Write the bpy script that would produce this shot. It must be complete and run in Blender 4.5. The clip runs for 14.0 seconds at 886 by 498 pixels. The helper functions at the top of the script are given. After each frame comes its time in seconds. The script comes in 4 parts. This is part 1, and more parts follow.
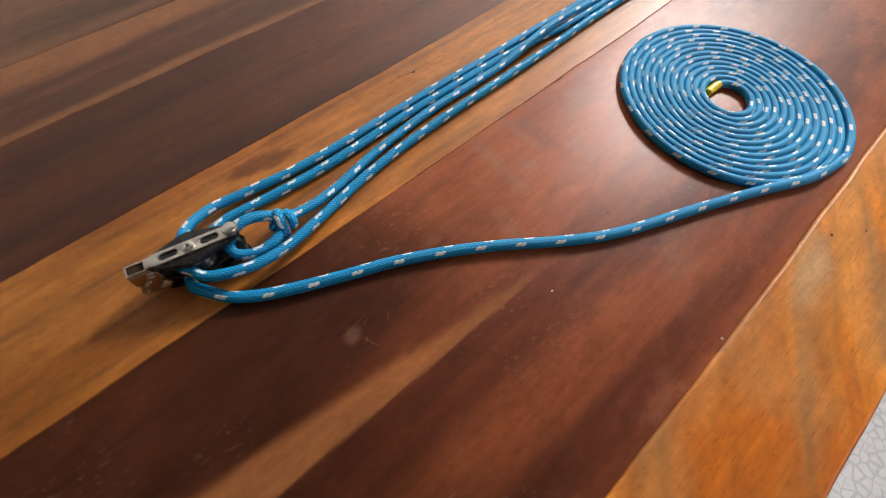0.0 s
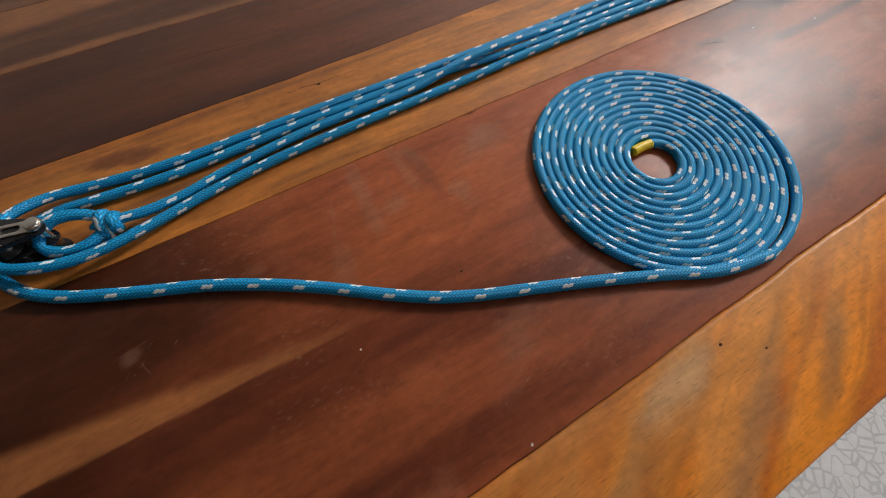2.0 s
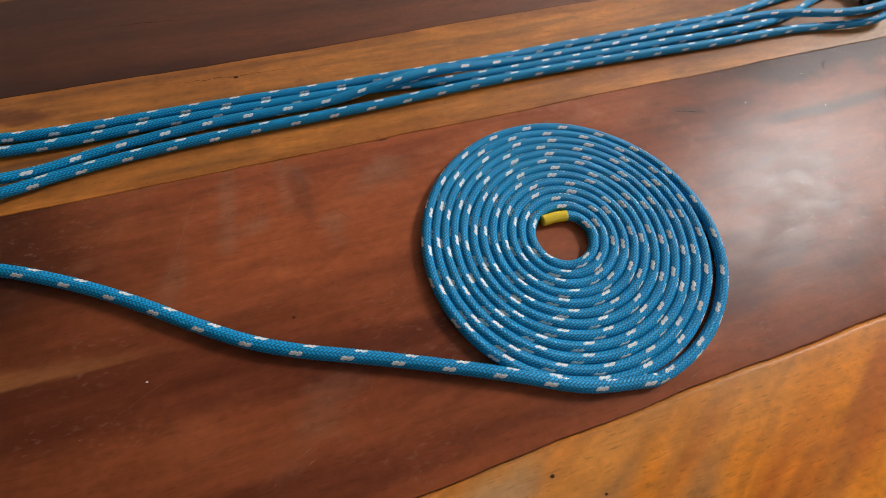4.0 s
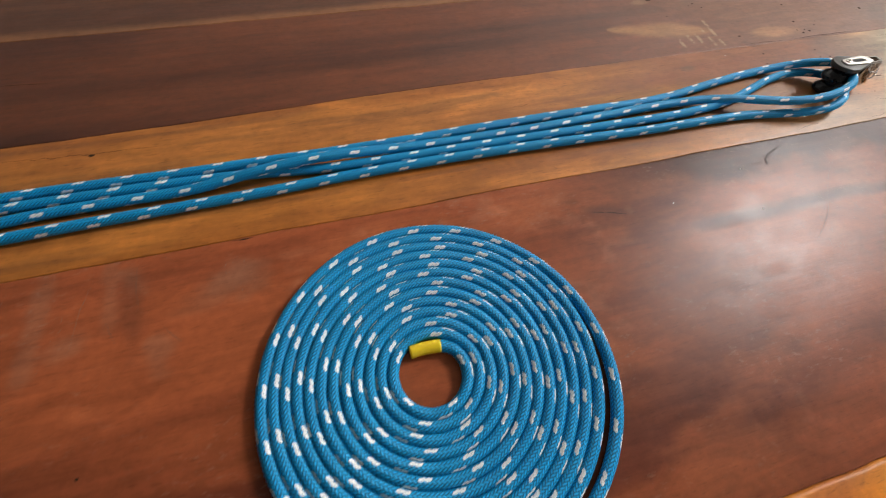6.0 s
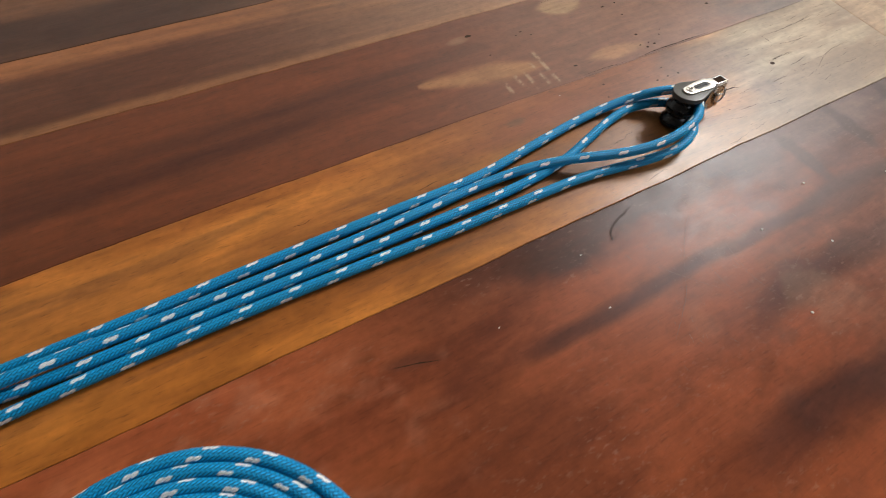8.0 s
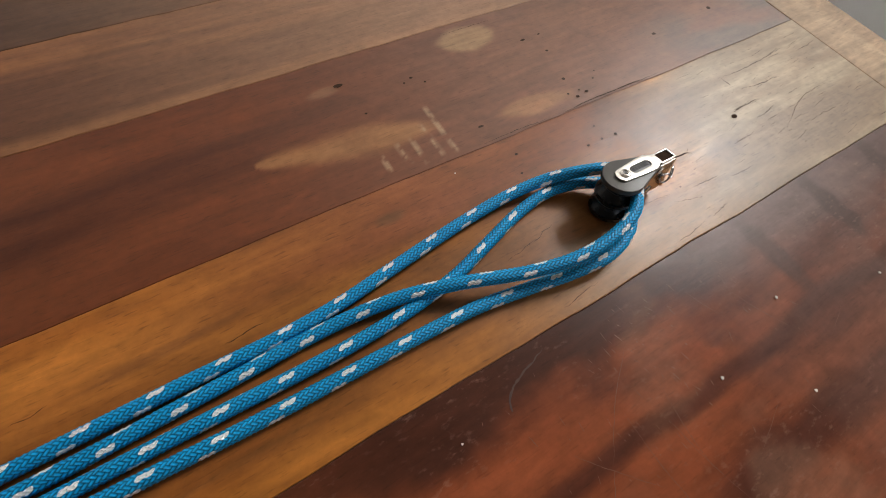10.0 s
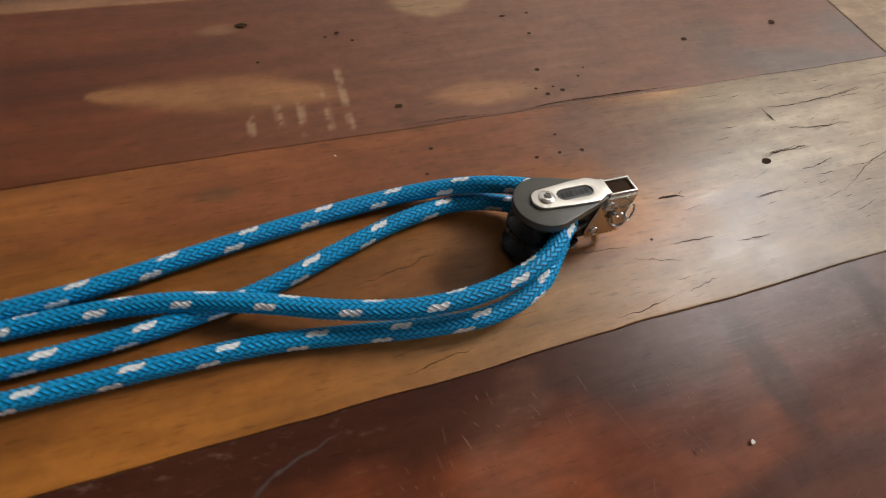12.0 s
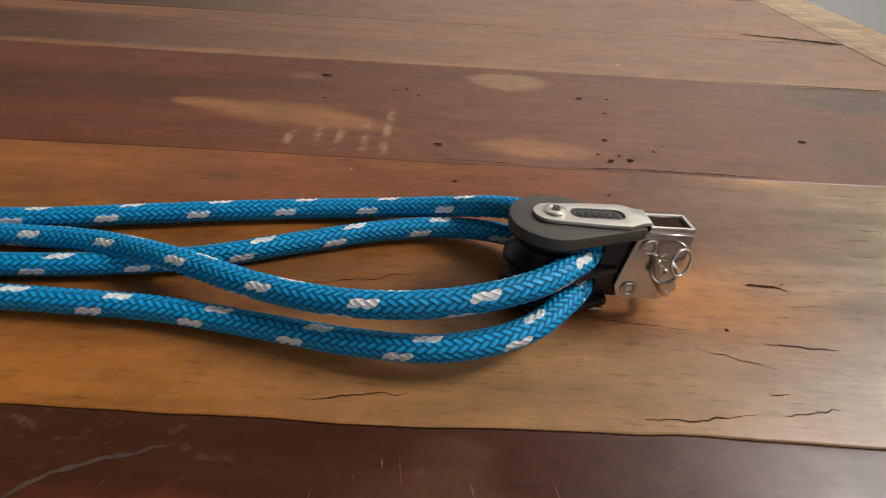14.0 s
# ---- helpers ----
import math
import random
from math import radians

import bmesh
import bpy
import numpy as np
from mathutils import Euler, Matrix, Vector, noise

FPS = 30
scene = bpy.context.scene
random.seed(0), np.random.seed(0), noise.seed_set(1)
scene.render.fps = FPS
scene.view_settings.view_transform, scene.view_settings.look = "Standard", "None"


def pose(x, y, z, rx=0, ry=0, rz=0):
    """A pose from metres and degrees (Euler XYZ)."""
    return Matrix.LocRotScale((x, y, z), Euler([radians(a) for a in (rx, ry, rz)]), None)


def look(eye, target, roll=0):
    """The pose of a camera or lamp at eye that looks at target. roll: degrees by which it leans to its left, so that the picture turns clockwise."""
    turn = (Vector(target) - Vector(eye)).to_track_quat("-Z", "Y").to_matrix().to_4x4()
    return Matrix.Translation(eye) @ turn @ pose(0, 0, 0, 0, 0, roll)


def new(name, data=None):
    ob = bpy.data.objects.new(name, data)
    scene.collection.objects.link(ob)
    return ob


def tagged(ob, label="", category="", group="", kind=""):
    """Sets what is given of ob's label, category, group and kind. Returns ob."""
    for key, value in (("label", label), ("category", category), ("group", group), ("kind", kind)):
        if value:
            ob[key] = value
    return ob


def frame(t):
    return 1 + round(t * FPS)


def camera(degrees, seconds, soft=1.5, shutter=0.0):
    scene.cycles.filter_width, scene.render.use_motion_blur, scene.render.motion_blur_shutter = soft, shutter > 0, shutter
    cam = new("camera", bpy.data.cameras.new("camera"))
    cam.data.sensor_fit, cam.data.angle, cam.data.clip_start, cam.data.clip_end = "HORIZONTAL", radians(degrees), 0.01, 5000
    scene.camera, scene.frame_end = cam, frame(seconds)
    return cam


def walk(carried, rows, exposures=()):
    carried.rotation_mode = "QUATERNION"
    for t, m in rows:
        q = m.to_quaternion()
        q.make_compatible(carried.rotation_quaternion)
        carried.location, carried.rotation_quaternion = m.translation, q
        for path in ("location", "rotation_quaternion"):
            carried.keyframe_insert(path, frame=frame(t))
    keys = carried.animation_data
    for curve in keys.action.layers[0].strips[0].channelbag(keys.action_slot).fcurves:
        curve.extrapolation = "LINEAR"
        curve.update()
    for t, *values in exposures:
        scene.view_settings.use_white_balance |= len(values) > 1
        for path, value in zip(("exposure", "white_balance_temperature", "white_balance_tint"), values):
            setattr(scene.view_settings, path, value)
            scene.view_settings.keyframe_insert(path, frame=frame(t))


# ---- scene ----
cam = camera(92.19, 14.0, soft=0.95, shutter=0.35)
PATH = [
    (0, (-0.45437, -0.14286, 1.02921), (0.2376, 0.5152, -0.7281), 4.61),
    (0.5, (-0.40301, -0.18748, 1.02485), (0.2231, 0.5366, -0.7312), 6.37),
    (1, (-0.36874, -0.22201, 1.03200), (0.1962, 0.5515, -0.7237), 4.37),
    (1.5, (-0.34932, -0.21178, 1.03490), (0.1877, 0.5594, -0.7306), 3.24),
    (2, (-0.31298, -0.19801, 1.02194), (0.2183, 0.5883, -0.7386), 3.49),
    (2.5, (-0.28344, -0.19488, 1.01459), (0.1982, 0.5582, -0.7745), 1.46),
    (3, (-0.24962, -0.20428, 1.01354), (0.1902, 0.5568, -0.7829), 3.49),
    (5.5, (-0.10730, -0.18034, 1.01193), (0.2681, 0.7501, -0.7182), 9.20),
    (6, (-0.07947, -0.15003, 1.01249), (0.3302, 0.7534, -0.7242), 9.59),
    (6.5, (-0.03613, -0.12184, 1.01009), (0.4123, 0.7540, -0.7311), 8.76),
    (7, (-0.00134, -0.10060, 1.01171), (0.4762, 0.7445, -0.7370), 8.51),
    (7.5, (0.03765, -0.08345, 1.01439), (0.5541, 0.7426, -0.7323), 7.66),
    (8, (0.08220, -0.07094, 1.00788), (0.6244, 0.7287, -0.7433), 6.95),
    (8.5, (0.12853, -0.05339, 0.99841), (0.6878, 0.7310, -0.7543), 6.32),
    (9, (0.17268, -0.03315, 0.98595), (0.7670, 0.7273, -0.7658), 8.01),
    (11.5, (0.26402, 0.02376, 0.93865), (0.8381, 0.7415, -0.8377), 16.35),
    (12, (0.31250, -0.00522, 0.91482), (0.7494, 0.8578, -0.8357), 11.54),
    (12.5, (0.34136, -0.01585, 0.88845), (0.6216, 1.0631, -0.7721), 4.66),
    (13, (0.35617, -0.02765, 0.87064), (0.5352, 1.2333, -0.6714), 2.27),
    (13.5, (0.36464, -0.02282, 0.85974), (0.4436, 1.4034, -0.5402), 1.00),
    (14, (0.35570, -0.02540, 0.86106), (0.3767, 1.4352, -0.5050), 3.58),
]
EXPOSURES = [(0.0, 1.58), (1.0, 1.24), (3.0, 0.96), (5.5, 1.09), (7.5, 1.01), (9.0, 0.90), (11.5, 0.58), (13.0, 0.70), (14.0, 0.81)]
walk(cam, [(t, look(eye, target, roll)) for t, eye, target, roll in PATH], EXPOSURES)

T = 0.76            # height of the table top
ROPE = 0.0036       # radius of the rope

# ---- world and lights ----
world = bpy.data.worlds.new("world")
scene.world = world
world.use_nodes = True
wn = world.node_tree.nodes
sky = wn.new("ShaderNodeTexSky")
sky.sky_type = 'NISHITA'
sky.sun_disc = False
sky.sun_elevation, sky.sun_rotation = radians(48), radians(60)
wn["Background"].inputs["Strength"].default_value = 0.12
world.node_tree.links.new(sky.outputs[0], wn["Background"].inputs["Color"])

ROOM = (-3.0, 2.0, -1.9, 1.30, 2.75)            # west, east, south, north, height
WINDOW = (0.12, 0.82, 1.98, 2.68)              # y and z of the opening in the east wall
FILL_OPENING = (0.45, 1.55, 1.25, 2.25)            # x and z of the unseen opening added in the south wall for fill light


def area_lamp(name, at, toward, wide, high, watts, colour):
    data = bpy.data.lights.new(name, 'AREA')
    data.shape, data.size, data.size_y, data.energy, data.color = 'RECTANGLE', wide, high, watts, colour
    ob = new(name, data)
    ob.matrix_world = look(at, toward)
    return ob


area_lamp("opening_light", (ROOM[1] + 0.10, (WINDOW[0] + WINDOW[1]) / 2, (WINDOW[2] + WINDOW[3]) / 2),
          (ROOM[1] - 1.0, (WINDOW[0] + WINDOW[1]) / 2, (WINDOW[2] + WINDOW[3]) / 2), 0.7, 0.70, 46, (1.0, 0.985, 0.97))
# added fill light from behind the camera, brightening the north wall
area_lamp("opening_light", ((FILL_OPENING[0] + FILL_OPENING[1]) / 2, ROOM[2] - 0.10, (FILL_OPENING[2] + FILL_OPENING[3]) / 2),
          ((FILL_OPENING[0] + FILL_OPENING[1]) / 2, ROOM[2] + 1.0, (FILL_OPENING[2] + FILL_OPENING[3]) / 2), 1.1, 1.0, 4.5, (0.98, 0.98, 1.0))


# ---- building helpers ----
def mesh_of(bm, name):
    me = bpy.data.meshes.new(name)
    bm.normal_update()
    bm.to_mesh(me)
    bm.free()
    return me


def smooth(me, angle=40):
    me.polygons.foreach_set("use_smooth", [True] * len(me.polygons))
    me.set_sharp_from_angle(angle=radians(angle))


def part(name, bm, material, parent=None, label="", soft=True):
    me = mesh_of(bm, name)
    me.materials.append(material)
    if soft:
        smooth(me)
    ob = new(name, me)
    if parent is not None:
        ob.parent = parent
    if label:
        ob["label"] = label
    return ob


def empty(name, m=None):
    ob = new(name)
    ob.empty_display_size = 0.02
    if m is not None:
        ob.matrix_world = m
    return ob


def box(x0, x1, y0, y1, z0, z1, bevel=0.0, segments=2):
    bm = bmesh.new()
    bmesh.ops.create_cube(bm, size=1, matrix=Matrix.Translation(((x0 + x1) / 2, (y0 + y1) / 2, (z0 + z1) / 2))
                          @ Matrix.Diagonal((x1 - x0, y1 - y0, z1 - z0, 1)))
    if bevel:
        bmesh.ops.bevel(bm, geom=bm.edges[:], offset=bevel, segments=segments, affect='EDGES', profile=0.6)
    return bm


def lathe(profile, steps=48, m=None):
    """A turned shape about z: profile rows of radius and height."""
    bm = bmesh.new()
    rings = []
    for r, z in profile:
        rings.append([bm.verts.new((r * math.cos(a), r * math.sin(a), z)) for a in
                      [2 * math.pi * k / steps for k in range(steps)]] if r > 1e-7 else [bm.verts.new((0, 0, z))])
    for low, high in zip(rings, rings[1:]):
        for k in range(steps):
            q = (k + 1) % steps
            if len(low) == 1:
                bm.faces.new((low[0], high[q], high[k]))
            elif len(high) == 1:
                bm.faces.new((low[k], low[q], high[0]))
            else:
                bm.faces.new((low[k], low[q], high[q], high[k]))
    bmesh.ops.recalc_face_normals(bm, faces=bm.faces[:])
    if m is not None:
        bm.transform(m)
    return bm


def slab(outline, z0, z1, bevel=0.0, holes=()):
    """A flat plate with the given outline, and with holes through it."""
    bm = bmesh.new()
    loops = []
    for pts in (outline, *holes):
        vs = [bm.verts.new((x, y, z1)) for x, y in pts]
        loops.append([bm.edges.new((vs[k], vs[(k + 1) % len(vs)])) for k in range(len(vs))])
    made = bmesh.ops.triangle_fill(bm, use_beauty=True, use_dissolve=False, edges=[e for one in loops for e in one])
    top = [f for f in made["geom"] if isinstance(f, bmesh.types.BMFace)]
    down = bmesh.ops.extrude_face_region(bm, geom=top)
    bmesh.ops.translate(bm, vec=(0, 0, z0 - z1), verts=[v for v in down["geom"] if isinstance(v, bmesh.types.BMVert)])
    bmesh.ops.recalc_face_normals(bm, faces=bm.faces[:])
    if bevel:
        rims = [e for e in bm.edges if len(e.link_faces) == 2 and e.calc_face_angle(0) > 1.0
                and abs(e.verts[0].co.z - e.verts[1].co.z) < 1e-6]
        bmesh.ops.bevel(bm, geom=rims, offset=bevel, segments=2, affect='EDGES', profile=0.6)
    return bm


def spline(points, step):
    """Points at even steps along a smooth curve through the given points."""
    p = np.array(points, float)
    p = np.vstack([2 * p[0] - p[1], p, 2 * p[-1] - p[-2]])
    out = []
    for k in range(1, len(p) - 2):
        a, b, c, d = p[k - 1:k + 3]
        n = 24
        s = np.linspace(0, 1, n, endpoint=False)[:, None]
        # centripetal-like tangents keep uneven spacing from overshooting
        ab, bc, cd = (max(np.linalg.norm(q), 1e-9) for q in (b - a, c - b, d - c))
        mb = ((b - a) / ab * bc + (c - b)) / 2
        mc = ((d - c) / cd * bc + (c - b)) / 2
        out.append((2 * s**3 - 3 * s**2 + 1) * b + (s**3 - 2 * s**2 + s) * mb + (-2 * s**3 + 3 * s**2) * c + (s**3 - s**2) * mc)
    out = np.vstack(out + [p[-2:-1]])
    gone = np.r_[0, np.cumsum(np.linalg.norm(np.diff(out, axis=0), axis=1))]
    at = np.linspace(0, gone[-1], max(3, int(gone[-1] / step)))
    return np.stack([np.interp(at, gone, out[:, k]) for k in range(3)], -1)


def tube_mesh(name, path, radius, around=20, start=0.0, spin=0.0, capped=True, braid=0.0, closed=False):
    """A tube along a path, with its length and turn (in metres and turns) as its uv. braid: depth of the plaited relief."""
    p = np.asarray(path, float)
    n = len(p)
    if closed:
        tan = np.roll(p, -1, 0) - np.roll(p, 1, 0)
    else:
        tan = np.gradient(p, axis=0)
    tan /= np.linalg.norm(tan, axis=1)[:, None]
    side = np.zeros((n, 3))
    up = np.array([0, 0, 1.0])
    s = np.cross(tan[0], up)
    if np.linalg.norm(s) < 1e-3:
        s = np.array([1.0, 0, 0])
    s /= np.linalg.norm(s)
    for k in range(n):
        s = s - tan[k] * (s @ tan[k])
        s /= np.linalg.norm(s)
        side[k] = s
    other = np.cross(side, tan)
    run = start + np.r_[0, np.cumsum(np.linalg.norm(np.diff(p, axis=0), axis=1))]
    v = np.arange(around + 1) / around
    ang = 2 * np.pi * v
    r = np.full((n, around + 1), radius) if np.isscalar(radius) else np.repeat(np.asarray(radius)[:, None], around + 1, 1)
    if braid:
        a = run[:, None] / STITCH + STRANDS * (v[None] + spin)
        b = run[:, None] / STITCH - STRANDS * (v[None] + spin)
        fa, fb = a % 1, b % 1
        w = (np.floor(b) - np.floor(a)) % 4
        along = np.where(w < 1.5, (w + fb) / 2, (3 - w + fa) / 2)
        wide = np.where(w < 1.5, fa, fb)
        h = (1 - (2 * wide - 1)**2) * (1 - (2 * along - 1)**4)
        r = r + braid * (h - 0.5)
    co = p[:, None] + r[..., None] * (np.cos(ang)[None, :, None] * side[:, None] + np.sin(ang)[None, :, None] * other[:, None])
    co = co[:, :around].reshape(-1, 3)
    rings = n if closed else n - 1
    i, j = np.meshgrid(np.arange(rings), np.arange(around), indexing="ij")
    q, w = (i + 1) % n, (j + 1) % around
    quads = np.stack([i * around + j, i * around + w, q * around + w, q * around + j], -1).reshape(-1, 4)
    faces = [tuple(f) for f in quads.tolist()]
    if capped and not closed:
        faces += [tuple(range(around))[::-1], tuple(range((n - 1) * around, n * around))]
    me = bpy.data.meshes.new(name)
    me.from_pydata(co.tolist(), [], faces)
    uv = me.uv_layers.new(name="UVMap")
    runs = np.r_[run, run[-1] + (run[1] - run[0])]
    flat = np.zeros((len(me.loops), 2))
    uu = np.stack([runs[i], runs[i], runs[i + 1], runs[i + 1]], -1).reshape(-1)
    vv = np.stack([j, j + 1, j + 1, j], -1).reshape(-1) / around + spin
    flat[:len(uu), 0], flat[:len(uu), 1] = uu, vv
    uv.data.foreach_set("uv", flat.ravel())
    me.polygons.foreach_set("use_smooth", [True] * len(me.polygons))
    me.update()
    return me


def tube(name, path, radius, material, parent=None, label="", **more):
    me = tube_mesh(name, path, radius, **more)
    me.materials.append(material)
    ob = new(name, me)
    if parent is not None:
        ob.parent = parent
    if label:
        ob["label"] = label
    return ob


rng = np.random.default_rng(7)
LATTICE = rng.random((64, 64))


def value(x, y):
    """Smooth value noise on a lattice of 1 by 1, from 0 to 1."""
    xi, yi = np.floor(x).astype(int), np.floor(y).astype(int)
    fx, fy = x - xi, y - yi
    fx, fy = fx * fx * (3 - 2 * fx), fy * fy * (3 - 2 * fy)
    g = lambda a, b: LATTICE[a % 64, b % 64]  # noqa: E731
    return (g(xi, yi) * (1 - fx) + g(xi + 1, yi) * fx) * (1 - fy) + (g(xi, yi + 1) * (1 - fx) + g(xi + 1, yi + 1) * fx) * fy


def cloud(x, y, octaves=4):
    total, size, out = 0, 1.0, 0
    for k in range(octaves):
        out = out + size * value(x * 2**k + 17.3 * k, y * 2**k + 5.9 * k)
        total, size = total + size, size * 0.55
    return out / total


def ease(x, low, high):
    s = np.clip((x - low) / (high - low), 0, 1)
    return s * s * (3 - 2 * s)


# ---- materials ----
def material(name):
    m = bpy.data.materials.new(name)
    m.use_nodes = True
    return m, m.node_tree.nodes, m.node_tree.links, m.node_tree.nodes["Principled BSDF"]


def math_node(nodes, links, op, a, b=None):
    n = nodes.new("ShaderNodeMath")
    n.operation = op
    for k, v in enumerate((a, b)):
        if v is None:
            continue
        if isinstance(v, (int, float)):
            n.inputs[k].default_value = v
        else:
            links.new(v, n.inputs[k])
    return n.outputs[0]


def plain(name, colour, rough=0.5, metal=0.0, grain=0.15, scale=300.0, bump=0.1, spec=0.5):
    """A surface with slight mottling of colour and roughness."""
    m, nodes, links, bsdf = material(name)
    co = nodes.new("ShaderNodeTexCoord")
    nz = nodes.new("ShaderNodeTexNoise")
    nz.inputs["Scale"].default_value, nz.inputs["Detail"].default_value = scale, 5
    links.new(co.outputs["Object"], nz.inputs["Vector"])
    ramp = nodes.new("ShaderNodeMapRange")
    ramp.inputs["To Min"].default_value, ramp.inputs["To Max"].default_value = 1 - grain, 1 + grain
    links.new(nz.outputs["Fac"], ramp.inputs["Value"])
    mix = nodes.new("ShaderNodeMix")
    mix.data_type, mix.blend_type = 'RGBA', 'MULTIPLY'
    mix.inputs["Factor"].default_value = 1
    mix.inputs["A"].default_value = (*colour, 1)
    links.new(ramp.outputs[0], mix.inputs["B"])
    links.new(mix.outputs["Result"], bsdf.inputs["Base Color"])
    rr = nodes.new("ShaderNodeMapRange")
    rr.inputs["To Min"].default_value, rr.inputs["To Max"].default_value = max(rough - 0.12, 0.02), min(rough + 0.12, 1)
    links.new(nz.outputs["Fac"], rr.inputs["Value"])
    links.new(rr.outputs[0], bsdf.inputs["Roughness"])
    bsdf.inputs["Metallic"].default_value = metal
    bsdf.inputs["Specular IOR Level"].default_value = spec
    if bump:
        bp = nodes.new("ShaderNodeBump")
        bp.inputs["Strength"].default_value, bp.inputs["Distance"].default_value = bump, 0.0005
        links.new(nz.outputs["Fac"], bp.inputs["Height"])
        links.new(bp.outputs[0], bsdf.inputs["Normal"])
    return m


STITCH, STRANDS = 0.0025, 12      # length of one plait stitch along the rope; stitches round it
TRACER = 0.00324                  # length of one white stitch; nine to a repeat


def rope_material():
    m, nodes, links, bsdf = material("blue_braided_rope")
    do = lambda op, a, b=None: math_node(nodes, links, op, a, b)  # noqa: E731
    uv = nodes.new("ShaderNodeUVMap")
    uv.uv_map = "UVMap"
    sep = nodes.new("ShaderNodeSeparateXYZ")
    links.new(uv.outputs[0], sep.inputs[0])
    run, turn = do('DIVIDE', sep.outputs[0], STITCH), do('MULTIPLY', sep.outputs[1], STRANDS)
    a, b = do('ADD', run, turn), do('SUBTRACT', run, turn)
    fa, fb, ia, ib = do('FLOORED_MODULO', a, 1.0), do('FLOORED_MODULO', b, 1.0), do('FLOOR', a), do('FLOOR', b)
    bow = lambda f, e: do('SUBTRACT', 1.0, do('POWER', do('ABSOLUTE', do('SUBTRACT', do('MULTIPLY', f, 2.0), 1.0)), e))  # noqa: E731
    # each yarn floats over two others, then under two
    w = do('FLOORED_MODULO', do('SUBTRACT', ib, ia), 4.0)
    first, second = do('LESS_THAN', w, 1.5), do('GREATER_THAN', w, 1.5)
    along_b, along_a = do('MULTIPLY', do('ADD', w, fb), 0.5), do('MULTIPLY', do('ADD', do('SUBTRACT', 3.0, w), fa), 0.5)
    one, two = do('MULTIPLY', bow(fa, 2.0), bow(along_b, 4.0)), do('MULTIPLY', bow(fb, 2.0), bow(along_a, 4.0))
    height = do('ADD', do('MULTIPLY', first, one), do('MULTIPLY', second, two))
    # white tracer yarn: two stitches at four places round the rope, each a quarter further on than its neighbour
    step = do('MULTIPLY', sep.outputs[1], 4.0)
    column = do('ROUND', step)
    aside = do('MULTIPLY', do('SUBTRACT', step, column), 5.0)
    ahead = do('SUBTRACT', do('FLOORED_MODULO', do('ADD', do('SUBTRACT', do('DIVIDE', sep.outputs[0], TRACER), do('MULTIPLY', column, 2.25)), 3.5), 9.0), 3.5)
    ahead = do('SUBTRACT', do('SUBTRACT', ahead, 0.05), do('MULTIPLY', aside, 0.22))
    inside = do('SUBTRACT', do('FLOORED_MODULO', ahead, 1.1), 0.55)
    oval = do('ADD', do('POWER', do('ABSOLUTE', do('DIVIDE', inside, 0.66)), 2.0), do('POWER', do('ABSOLUTE', do('DIVIDE', aside, 1.22)), 2.0))
    fleck = do('MULTIPLY', do('LESS_THAN', oval, 1.0), do('LESS_THAN', do('ABSOLUTE', do('SUBTRACT', ahead, 1.1)), 1.1))
    nz = nodes.new("ShaderNodeTexNoise")
    nz.inputs["Scale"].default_value, nz.inputs["Detail"].default_value = 14.0, 3
    co = nodes.new("ShaderNodeTexCoord")
    links.new(co.outputs["Object"], nz.inputs["Vector"])
    blue = nodes.new("ShaderNodeMix")
    blue.data_type = 'RGBA'
    blue.inputs["A"].default_value, blue.inputs["B"].default_value = (0.002, 0.255, 0.54, 1), (0.004, 0.350, 0.68, 1)
    links.new(nz.outputs["Fac"], blue.inputs["Factor"])
    # shade in the braid's creases and light on its ridges, multiplied into the blue
    crease_shade = nodes.new("ShaderNodeMix")
    crease_shade.data_type, crease_shade.blend_type = 'RGBA', 'MULTIPLY'
    crease_shade.inputs["Factor"].default_value = 1
    links.new(blue.outputs["Result"], crease_shade.inputs["A"])
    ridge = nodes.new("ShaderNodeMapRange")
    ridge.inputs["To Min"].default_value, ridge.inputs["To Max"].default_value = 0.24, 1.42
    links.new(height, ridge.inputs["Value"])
    links.new(ridge.outputs[0], crease_shade.inputs["B"])
    mix = nodes.new("ShaderNodeMix")
    mix.data_type = 'RGBA'
    mix.inputs["B"].default_value = (0.88, 0.88, 0.87, 1)
    links.new(do('MULTIPLY', fleck, do('GREATER_THAN', height, 0.03)), mix.inputs["Factor"])
    links.new(crease_shade.outputs["Result"], mix.inputs["A"])
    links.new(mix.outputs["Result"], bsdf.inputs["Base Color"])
    bsdf.inputs["Roughness"].default_value = 0.50
    bsdf.inputs["Specular IOR Level"].default_value = 0.36
    bp = nodes.new("ShaderNodeBump")
    bp.inputs["Strength"].default_value, bp.inputs["Distance"].default_value = 0.6, 0.0005
    links.new(height, bp.inputs["Height"])
    links.new(bp.outputs[0], bsdf.inputs["Normal"])
    return m


